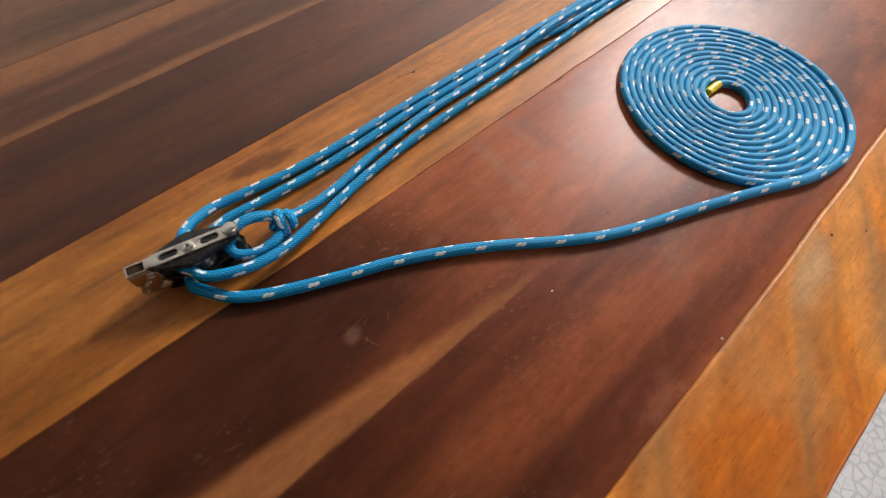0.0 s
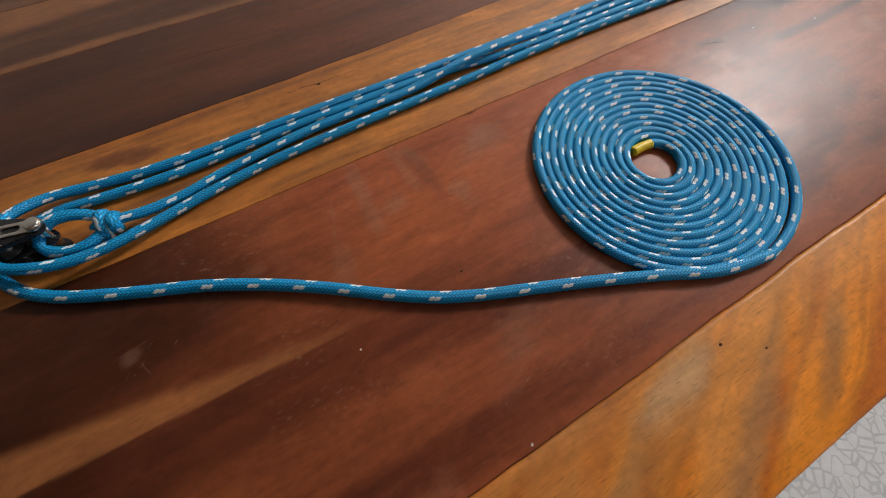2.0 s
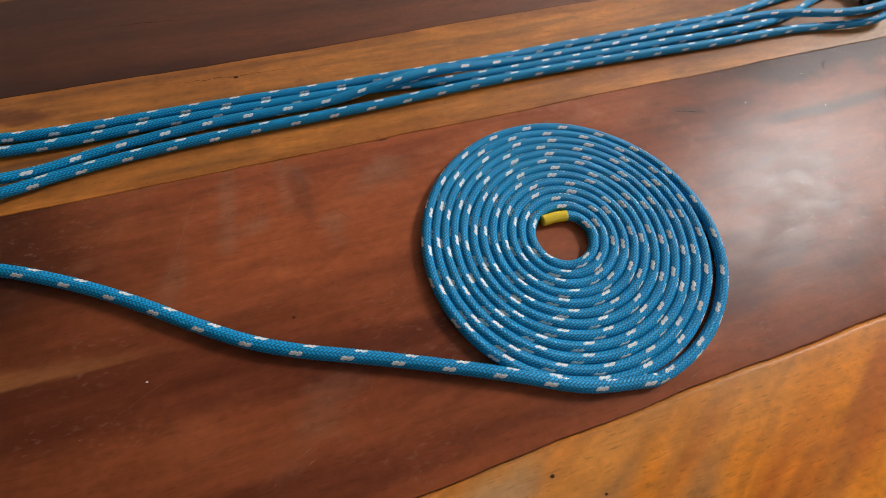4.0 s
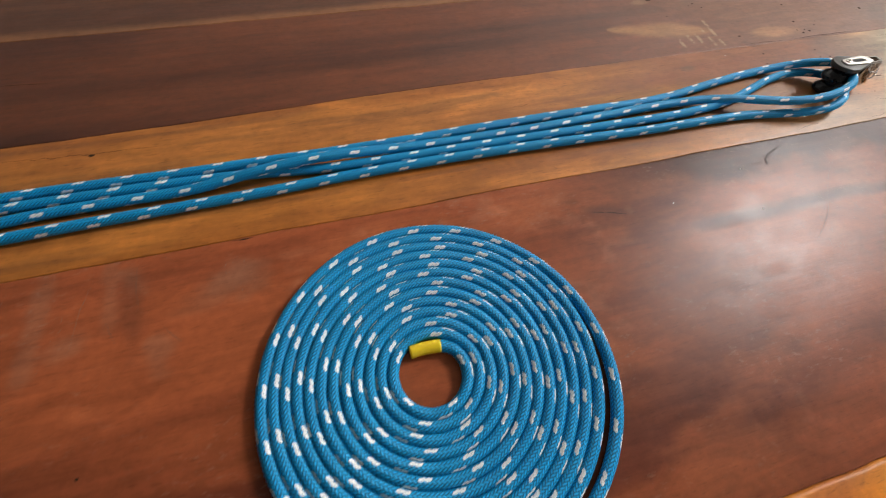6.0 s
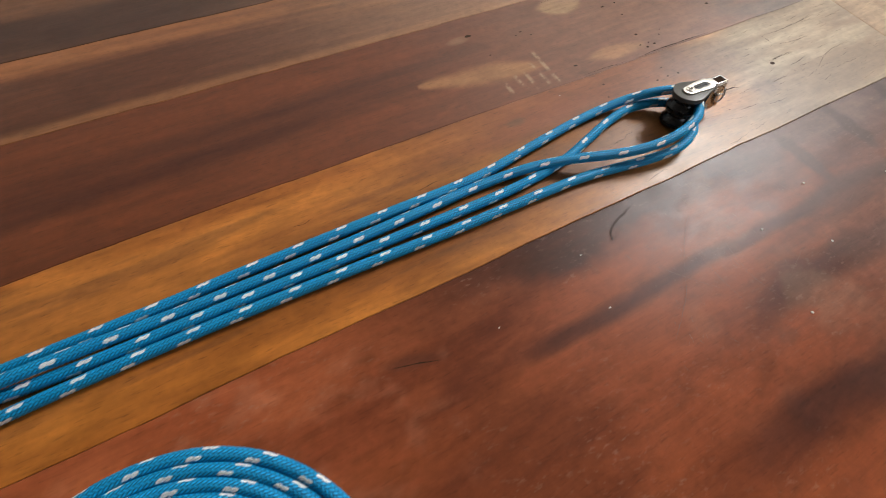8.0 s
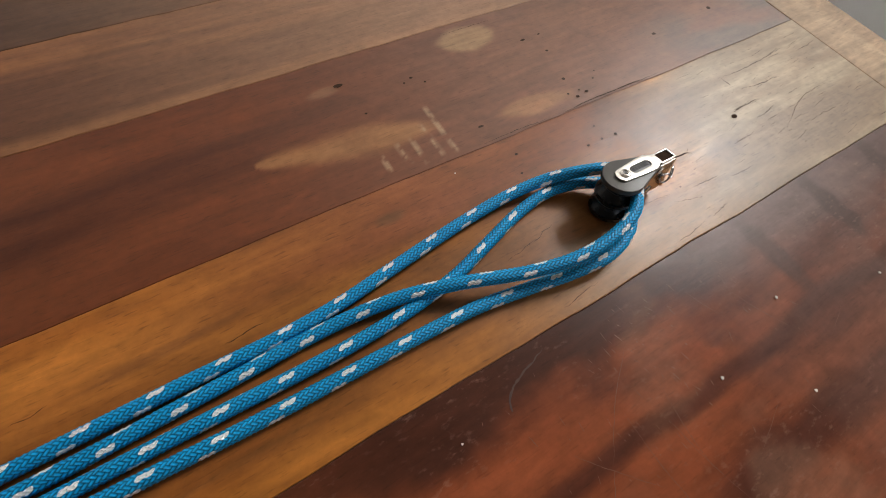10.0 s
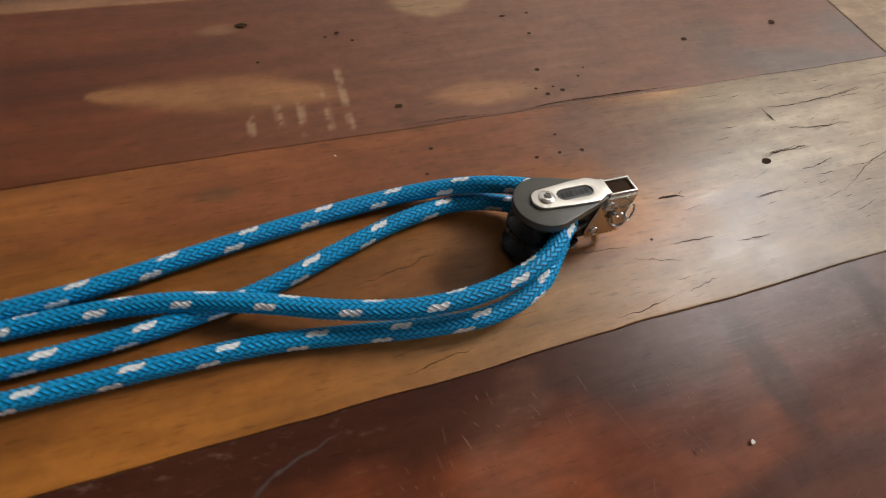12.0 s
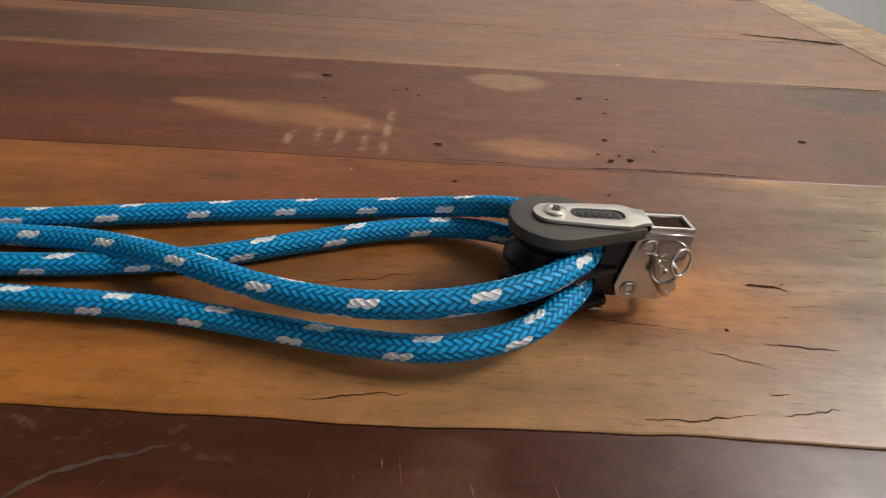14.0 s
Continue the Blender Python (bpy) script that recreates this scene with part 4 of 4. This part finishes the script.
def round_sheave(axle, z, a0, a1, steps=6):
    return [(axle[0] + WRAP * math.cos(radians(a)), axle[1] + WRAP * math.sin(radians(a)), z) for a in np.linspace(a0, a1, steps)]


def lay(points):
    return [(x, y, T + z) for x, y, z in points]


# over the upper sheaves: from block A, along the far side, round block B and back along the near side to the becket
strand_far = (round_sheave(AXLE_A, UPPER, 205, 125, 4)
              + lay([(-0.4740, 0.0800, 0.0140), (-0.4560, 0.0890, 0.0080), (-0.4310, 0.0885, 0.0050), (-0.3980, 0.0845, 0.0040), (-0.3540, 0.0820, 0.0040), (-0.3040, 0.0818, 0.0040),
                     (-0.2480, 0.0815, 0.0040), (-0.1900, 0.0800, 0.0040), (-0.1290, 0.0796, 0.0040), (-0.0850, 0.0790, 0.0040), (-0.0150, 0.0792, 0.0040),
                     (0.0360, 0.0804, 0.0040), (0.0890, 0.0810, 0.0040), (0.1450, 0.0814, 0.0040), (0.1890, 0.0812, 0.0040), (0.2200, 0.0832, 0.0040),
                     (0.2500, 0.0877, 0.0040), (0.2800, 0.0923, 0.0040), (0.3100, 0.0962, 0.0040), (0.3350, 0.0976, 0.0050), (0.3590, 0.0945, 0.0095), (0.3770, 0.0865, 0.0165)])
              + round_sheave(AXLE_B, UPPER, 60, -40, 6))
strand_near_upper = ([strand_far[-1]]
                     + lay([(0.3810, 0.0478, 0.0222), (0.3600, 0.0421, 0.0203), (0.3350, 0.0424, 0.0175), (0.3100, 0.0488, 0.0143), (0.2800, 0.0603, 0.0113), (0.2500, 0.0700, 0.0072),
                            (0.2200, 0.0742, 0.0042), (0.1530, 0.0728, 0.0040), (0.0940, 0.0712, 0.0040), (0.0400, 0.0710, 0.0040), (-0.0050, 0.0712, 0.0042), (-0.0450, 0.0708, 0.0070),
                            (-0.0900, 0.0690, 0.0110), (-0.1300, 0.0668, 0.0095), (-0.1750, 0.0640, 0.0045), (-0.2200, 0.0640, 0.0040), (-0.2650, 0.0636, 0.0040), (-0.3050, 0.0603, 0.0040),
                            (-0.3420, 0.0553, 0.0040), (-0.3750, 0.0485, 0.0045), (-0.4000, 0.0450, 0.0075), (-0.4180, 0.0450, 0.0105)]))
# over the lower sheaves
strand_mid = (round_sheave(AXLE_A, LOWER, 215, 100, 5)
              + lay([(-0.4530, 0.0745, 0.0065), (-0.4280, 0.0745, 0.0046), (-0.3945, 0.0720, 0.0040), (-0.3580, 0.0712, 0.0040), (-0.3050, 0.0725, 0.0040), (-0.2650, 0.0728, 0.0040),
                     (-0.2290, 0.0724, 0.0040), (-0.1850, 0.0718, 0.0040), (-0.1290, 0.0690, 0.0038), (-0.0900, 0.0650, 0.0036), (-0.0450, 0.0630, 0.0038), (0.0000, 0.0628, 0.0040),
                     (0.0550, 0.0624, 0.0040), (0.1400, 0.0616, 0.0040), (0.2150, 0.0612, 0.0040), (0.2500, 0.0635, 0.0040), (0.2800, 0.0685, 0.0040), (0.3100, 0.0780, 0.0040), (0.3350, 0.0855, 0.0042), (0.3600, 0.0885, 0.0050), (0.3780, 0.0838, 0.0072)])
              + round_sheave((AXLE_B[0], AXLE_B[1] - 0.0025), LOWER, 62, -40, 6))
strand_near_lower = ([strand_mid[-1]]
                     + lay([(0.3800, 0.0425, 0.0100), (0.3600, 0.0365, 0.0090), (0.3350, 0.0385, 0.0065), (0.3100, 0.0432, 0.0046), (0.2800, 0.0477, 0.0040), (0.2500, 0.0490, 0.0040), (0.2200, 0.0494, 0.0040), (0.1750, 0.0499, 0.0040),
                            (0.1160, 0.0521, 0.0040), (0.0650, 0.0537, 0.0040), (0.0040, 0.0548, 0.0040), (-0.0660, 0.0542, 0.0040), (-0.1310, 0.0518, 0.0040), (-0.1900, 0.0508, 0.0040),
                            (-0.2460, 0.0502, 0.0040), (-0.2970, 0.0486, 0.0040), (-0.3250, 0.0464, 0.0040), (-0.3620, 0.0415, 0.0042), (-0.3950, 0.0340, 0.0060), (-0.4300, 0.0262, 0.0098),
                            (-0.4510, 0.0250, 0.0132), (-0.4680, 0.0285, 0.0162), (-0.4825, 0.0362, 0.0186)])
                     + round_sheave((AXLE_A[0] + 0.001, AXLE_A[1] - 0.001), UPPER, 222, 200, 3))
tail = (round_sheave(AXLE_A, LOWER, 178, 198, 3)
        + lay([(-0.4920, 0.0420, 0.0080), (-0.4870, 0.0320, 0.0070), (-0.4790, 0.0215, 0.0056), (-0.4665, 0.0115, 0.0046), (-0.4500, 0.0022, 0.0042), (-0.4180, -0.0128, 0.0039), (-0.3820, -0.0288, 0.0039), (-0.3460, -0.0490, 0.0039),
               (-0.3140, -0.0705, 0.0039), (-0.2860, -0.0915, 0.0039), (-0.2580, -0.1105, 0.0039), (-0.2330, -0.1235, 0.0039), (-0.2010, -0.1370, 0.0039), (-0.1695, -0.1503, 0.0039), (-0.1210, -0.1724, 0.0042),
               (-0.0790, -0.1925, 0.0041)]))

# the flat coil, laid clockwise from its taped end outwards
COIL, PITCH, TURNS, FIRST = (-0.0490, -0.0990), 0.00670, 12.483, 90.0


def coil_point(s):
    """s: turns from the inner end."""
    a = radians(FIRST - 360 * s)
    r = 0.0180 + PITCH * s + 0.0034 * math.exp(-((s - (TURNS - 0.153)) / 0.13)**2) + 0.0030 * (s / TURNS)**2 * math.cos(a + 0.52)
    r *= 1 + 0.010 * math.sin(2 * a + 0.6) + 0.004 * math.sin(3 * a + s * 0.7)
    return (COIL[0] + r * math.cos(a), COIL[1] + r * math.sin(a), T + ROPE + 0.00015 * math.sin(9 * a + s * 5))


tape_path = [(-0.0590, -0.0832, T + 0.0038), (-0.0495, -0.0829, T + 0.0038), (-0.0405, -0.0838, T + 0.0038)]
coil_path = tape_path + [coil_point(s) for s in np.linspace(0.15, TURNS, 900)]
tail = tail + [coil_path[-1]]

for name, pts, start, spin in (("strand", strand_far, 0.0096, 0.235), ("strand", strand_near_upper, 0.0142, 0.156), ("strand", strand_mid, 0.0266, 0.245),
                               ("strand", strand_near_lower, 0.0212, 0.036), ("tail", tail, 0.0077, 0.092)):
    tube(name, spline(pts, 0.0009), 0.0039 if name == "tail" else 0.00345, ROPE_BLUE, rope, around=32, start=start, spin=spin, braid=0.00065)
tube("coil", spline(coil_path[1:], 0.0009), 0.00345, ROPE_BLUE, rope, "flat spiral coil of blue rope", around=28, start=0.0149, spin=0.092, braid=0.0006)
tube("tape", spline(tape_path, 0.0010), 0.00385, YELLOW, rope, "yellow tape round the rope's end", around=20)

# eye round the becket, and the knot that closes it
eye_knot = lay([(-0.4180, 0.0450, 0.0105), (-0.4270, 0.0500, 0.0160), (-0.4370, 0.0535, 0.0200), (-0.4480, 0.0535, 0.0215), (-0.4560, 0.0505, 0.0190), (-0.4605, 0.0455, 0.0150), (-0.4580, 0.0395, 0.0120),
                (-0.4480, 0.0345, 0.0105), (-0.4360, 0.0345, 0.0100), (-0.4250, 0.0400, 0.0100)])
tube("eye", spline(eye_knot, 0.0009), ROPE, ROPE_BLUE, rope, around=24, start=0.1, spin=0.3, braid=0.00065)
knot = []
for k in range(46):
    s = k / 45
    a = radians(-40 + 820 * s)
    w = 0.0060 * min(1.0, 5 * s, 5 * (1 - s))
    knot.append((-0.4165 - 0.0120 * s + 0.0010 * math.sin(5 * s), 0.0450 - 0.002 * s + w * math.cos(a + 0.5 * math.sin(7 * s)), T + 0.0104 + w * math.sin(a)))
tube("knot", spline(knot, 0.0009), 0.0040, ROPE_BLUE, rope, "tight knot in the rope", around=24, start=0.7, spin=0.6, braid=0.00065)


# ---- pulley blocks ----
def teardrop(radius, tip, half, steps=40):
    """Outline of a cheek: round at the axle, narrowing towards the head at +x."""
    a0 = math.acos((radius - half) / math.hypot(tip, 0.0001)) if tip > radius else 1.0
    pts = [(radius * math.cos(a), radius * math.sin(a)) for a in np.linspace(a0 * 0.92, 2 * math.pi - a0 * 0.92, steps)]
    return pts + [(tip, -half), (tip, half)]


def capsule(x0, x1, half0, half1, steps=12):
    left = [(x0 + half0 * math.cos(a), half0 * math.sin(a)) for a in np.linspace(math.pi / 2, 3 * math.pi / 2, steps)]
    right = [(x1 + half1 * math.cos(a), half1 * math.sin(a)) for a in np.linspace(-math.pi / 2, math.pi / 2, steps)]
    return left + right


def sheave_profile(z):
    return [(0.0030, z - 0.0046), (0.0116, z - 0.0046), (0.0120, z - 0.0042), (0.0118, z - 0.0038), (0.0098, z - 0.0026), (0.0084, z), (0.0098, z + 0.0026),
            (0.0118, z + 0.0038), (0.0120, z + 0.0042), (0.0116, z + 0.0046), (0.0030, z + 0.0046), (0.0030, z - 0.0046)]


def ring_path(r, m, steps=40):
    return [tuple(m @ Vector((r * math.cos(a), r * math.sin(a), 0))) for a in [2 * math.pi * k / steps for k in range(steps)]]


def pulley_block(m, becket, label):
    block = tagged(empty("pulley_block", m), label, "pulley", "pulley blocks of the tackle")
    # two stacked sheaves between three cheeks
    for z in (0.0088, 0.0205):
        part("sheave", lathe(sheave_profile(z)), SHEAVE, block, "black grooved sheave")
    radius = 0.0122 if not becket else 0.0124
    for z0, z1 in ((0.0012, 0.0040), (0.0136, 0.0156), (0.0252, 0.0288)):
        outline = teardrop(radius, 0.0245 if z0 > 0.02 or becket else 0.0200, 0.0048)
        if becket:
            # long cheek that runs on to the becket
            outline = ([(radius * math.cos(a), radius * math.sin(a)) for a in np.linspace(radians(62), radians(112), 8)]
                       + [(-0.0245 + 0.0062 * math.cos(a), 0.0062 * math.sin(a)) for a in np.linspace(radians(100), radians(260), 14)]
                       + [(radius * math.cos(a), radius * math.sin(a)) for a in np.linspace(radians(248), radians(298), 8)] + [(0.0245, -0.0048), (0.0245, 0.0048)])
        part("cheek", slab(outline, z0, z1, 0.0007), CHEEK if z0 > 0.02 and not becket else SHEAVE, block,
             "dark grey plastic cheek" if z0 > 0.02 and not becket else "black plastic cheek")
    # steel straps, above and below
    back = -0.0012 if not becket else -0.0260
    for z0, z1, upper in ((0.0, 0.0011, False), (0.0289, 0.0301, True)):
        outline = [(back + 0.0046 * math.cos(a), 0.0046 * math.sin(a)) for a in np.linspace(math.pi / 2, 3 * math.pi / 2, 14)]
        if becket:
            outline += [(0.0200, -0.0046), (0.0235, -0.0036), (0.0265, -0.0036), (0.0265, 0.0036), (0.0235, 0.0036), (0.0200, 0.0046)]
            holes = [capsule(-0.0165, -0.0095, 0.0024, 0.0024)[::-1], capsule(0.0085, 0.0155, 0.0024, 0.0024)[::-1]]
        else:
            outline += [(0.0120, -0.0058), (0.0195, -0.0060), (0.0235, -0.0039), (0.0256, -0.0037), (0.0256, 0.0037), (0.0235, 0.0039), (0.0195, 0.0060), (0.0120, 0.0058)]
            holes = [capsule(0.0070, 0.0165, 0.0027, 0.0027)[::-1]]
        if not upper:
            outline = [(min(x, 0.0190), y) for x, y in outline if x < 0.0200]
        part("strap", slab(outline, z0, z1, 0.00025, holes), STEEL_DULL, block, "stainless steel strap")
        if upper and not becket:
            plate = part("name_plate", slab(capsule(0.0072, 0.0163, 0.0026, 0.0026), z0 - 0.0004, z1 - 0.0005, 0.0001), PLATE, block, "dark oval plate with raised lettering")
            for k in range(6):
                x = 0.0062 + k * 0.0020
                part("letter_bar", box(x, x + 0.0013, -0.0011, 0.0011, z1 - 0.0006, z1 - 0.0003), PLATE_BAR, plate)
    # axle: domed rivet with a recessed cross
    wide = 0.0041 if becket else 0.0032
    part("axle", lathe([(0.0, 0.0), (0.0024, 0.0), (0.0024, 0.0300), (wide, 0.0301), (wide - 0.0001, 0.0306), (0.0022, 0.0311), (0.0016, 0.0311), (0.0012, 0.0307), (0.0, 0.0307)], 28), STEEL, block, "polished steel axle head")
    for k in range(3):
        b = box(-0.0011, 0.0011, -0.0002, 0.0002, 0.0306, 0.0310)
        b.transform(Matrix.Rotation(radians(60 * k), 4, 'Z'))
        part("slot", b, PLATE, block)
    if becket:
        part("becket_pin", lathe([(0.0, 0.0), (0.0021, 0.0), (0.0021, 0.0300), (0.0050, 0.0301), (0.0050, 0.0316), (0.0042, 0.0326), (0.0020, 0.0330), (0.0, 0.0330)], 24, Matrix.Translation((-0.0265, 0, 0))), STEEL, block, "steel becket pin")
    # head: square steel tube, open upward, with riveted side plates
    head = part("head", slab([(0.0254, -0.0040), (0.0376, -0.0040), (0.0376, 0.0040), (0.0254, 0.0040)], 0.0215, 0.0290, 0.0003,
                             [[(0.0266, 0.0031), (0.0366, 0.0031), (0.0366, -0.0031), (0.0266, -0.0031)]]), STEEL, block, "square open steel head")
    # dark filler block that stands for the shade inside the open head
    part("hole_shade", box(0.0267, 0.0365, -0.0030, 0.0030, 0.0216, 0.0280), CRACK, head)
    for side in (-1, 1):
        b = bmesh.new()
        y0, y1 = (side * 0.0037, side * 0.0049)
        pts = ((0.0228, 0.0275), (0.0374, 0.0275), (0.0378, 0.0200), (0.0366, 0.0150), (0.0378, 0.0120), (0.0390, 0.0085), (0.0350, 0.0048), (0.0225, 0.0045), (0.0205, 0.0090))
        lo, hi = [b.verts.new((x, y0, z)) for x, z in pts], [b.verts.new((x, y1, z)) for x, z in pts]
        b.faces.new(lo)
        b.faces.new(hi)
        for k in range(len(pts)):
            b.faces.new((lo[k], lo[(k + 1) % len(pts)], hi[(k + 1) % len(pts)], hi[k]))
        bmesh.ops.recalc_face_normals(b, faces=b.faces[:])
        bmesh.ops.bevel(b, geom=b.edges[:], offset=0.0002, segments=1, affect='EDGES')
        plate = part("side_plate", b, STEEL, block, "polished steel side plate")
        for x, z in ((0.0262, 0.0232), (0.0250, 0.0085)):
            put = Matrix.Translation((x, side * 0.0050, z)) @ Matrix.Rotation(radians(90), 4, 'X')
            tube("rivet", ring_path(0.0020, put), 0.00062, STEEL, plate, around=10, closed=True)
            part("rivet_core", lathe([(0, -0.0004), (0.0012, -0.0004), (0.0012, 0.0003), (0, 0.0004)], 16, put), STEEL_DULL, plate)
    # bridge pin, shackle bow and split ring
    part("bridge", box(0.0150, 0.0252, -0.0036, 0.0036, 0.0042, 0.0250, 0.0006), SHEAVE, block)
    b = lathe([(0, -0.0062), (0.0016, -0.0062), (0.0018, -0.0058), (0.0018, 0.0058), (0.0016, 0.0062), (0, 0.0062)], 20,
              Matrix.Translation((0.0325, 0, 0.0150)) @ Matrix.Rotation(radians(90), 4, 'X'))
    part("shackle_pin", b, STEEL, block)
    bow = [(0.0290, -0.0061, 0.0200), (0.0310, -0.0066, 0.0150), (0.0335, -0.0064, 0.0100), (0.0365, -0.0050, 0.0072), (0.0378, 0.0, 0.0060), (0.0365, 0.0050, 0.0072), (0.0335, 0.0064, 0.0100), (0.0310, 0.0066, 0.0150), (0.0290, 0.0061, 0.0200)]
    tube("shackle", spline(bow, 0.0006), 0.0011, STEEL, block, "small steel shackle", around=12)
    m2 = Matrix.Translation((0.0348, -0.0078, 0.0205)) @ Matrix.Rotation(radians(72), 4, 'X') @ Matrix.Rotation(radians(25), 4, 'Y')
    tube("split_ring", ring_path(0.0038, m2), 0.00045, STEEL, block, "thin steel split ring", around=10, closed=True)
    m3 = Matrix.Translation((0.0318, -0.0072, 0.0165)) @ Matrix.Rotation(radians(80), 4, 'X') @ Matrix.Rotation(radians(-18), 4, 'Y')
    tube("split_ring", ring_path(0.0032, m3), 0.00055, STEEL, block, around=10, closed=True)
    return block


pulley_block(pose(AXLE_B[0], AXLE_B[1] - 0.0040, T + 0.0008, -8, 0, TURN_B), False, "double pulley block with grey cheeks and stainless steel strap")
pulley_block(pose(*AXLE_A, T, 0, 0, TURN_A), True, "double pulley block with slotted steel strap and rope becket")

# ---- terrazzo: broken marble set in cement ----
def cell(centre, others, inset):
    """The outline of the patch nearer to centre than to any other point, drawn in by inset."""
    poly = [(centre[0] + a, centre[1] + b) for a, b in ((-0.06, -0.06), (0.06, -0.06), (0.06, 0.06), (-0.06, 0.06))]
    for o in others:
        dx, dy = o[0] - centre[0], o[1] - centre[1]
        d = math.hypot(dx, dy)
        nx, ny, lim = dx / d, dy / d, d / 2 - inset
        out = []
        for k, p in enumerate(poly):
            q = poly[(k + 1) % len(poly)]
            sp, sq = (p[0] - centre[0]) * nx + (p[1] - centre[1]) * ny - lim, (q[0] - centre[0]) * nx + (q[1] - centre[1]) * ny - lim
            if sp <= 0:
                out.append(p)
            if sp * sq < 0:
                f = sp / (sp - sq)
                out.append((p[0] + f * (q[0] - p[0]), p[1] + f * (q[1] - p[1])))
        poly = out
        if len(poly) < 3:
            return None
    return poly


def chip(bm, poly, z):
    top = [bm.verts.new((x, y, z)) for x, y in poly]
    low = [bm.verts.new((x, y, 0.0004)) for x, y in poly]
    bm.faces.new(top)
    for k in range(len(poly)):
        bm.faces.new((low[k], low[(k + 1) % len(poly)], top[(k + 1) % len(poly)], top[k]))


STEP = 0.0225
dice = np.random.default_rng(11)
spots = {}
for gx in range(-136, 92):
    for gy in range(-86, 80):
        spots[gx, gy] = (STEP * (gx + 1.7 * (dice.random() - 0.5)), STEP * (gy + 1.7 * (dice.random() - 0.5)))
floor = bpy.data.objects["floor"]
rest = bmesh.new()
near_chips = 0
for (gx, gy), c in spots.items():
    if not (W + 0.06 < c[0] < E - 0.06 and S + 0.06 < c[1] < N - 0.06):
        continue
    around = [spots[gx + i, gy + j] for i in (-2, -1, 0, 1, 2) for j in (-2, -1, 0, 1, 2) if abs(i) + abs(j) < 4 and (i or j) and (gx + i, gy + j) in spots]
    poly = cell(c, around, 0.0007 + 0.0040 * dice.random()**1.4)
    if not poly or len(poly) < 3:
        continue
    z = 0.0006 + 0.0002 * dice.random()
    if 0.10 < c[0] < 0.75 and -0.98 < c[1] < -0.50 and near_chips < 290:
        one = bmesh.new()
        chip(one, poly, z)
        part("marble_chip", one, MARBLE, floor, soft=False)
        near_chips += 1
    else:
        chip(rest, poly, z)
chips = part("marble_chips", rest, MARBLE, floor, "irregular white marble chips in grey cement", soft=False)
chips["kind"] = "stuff"
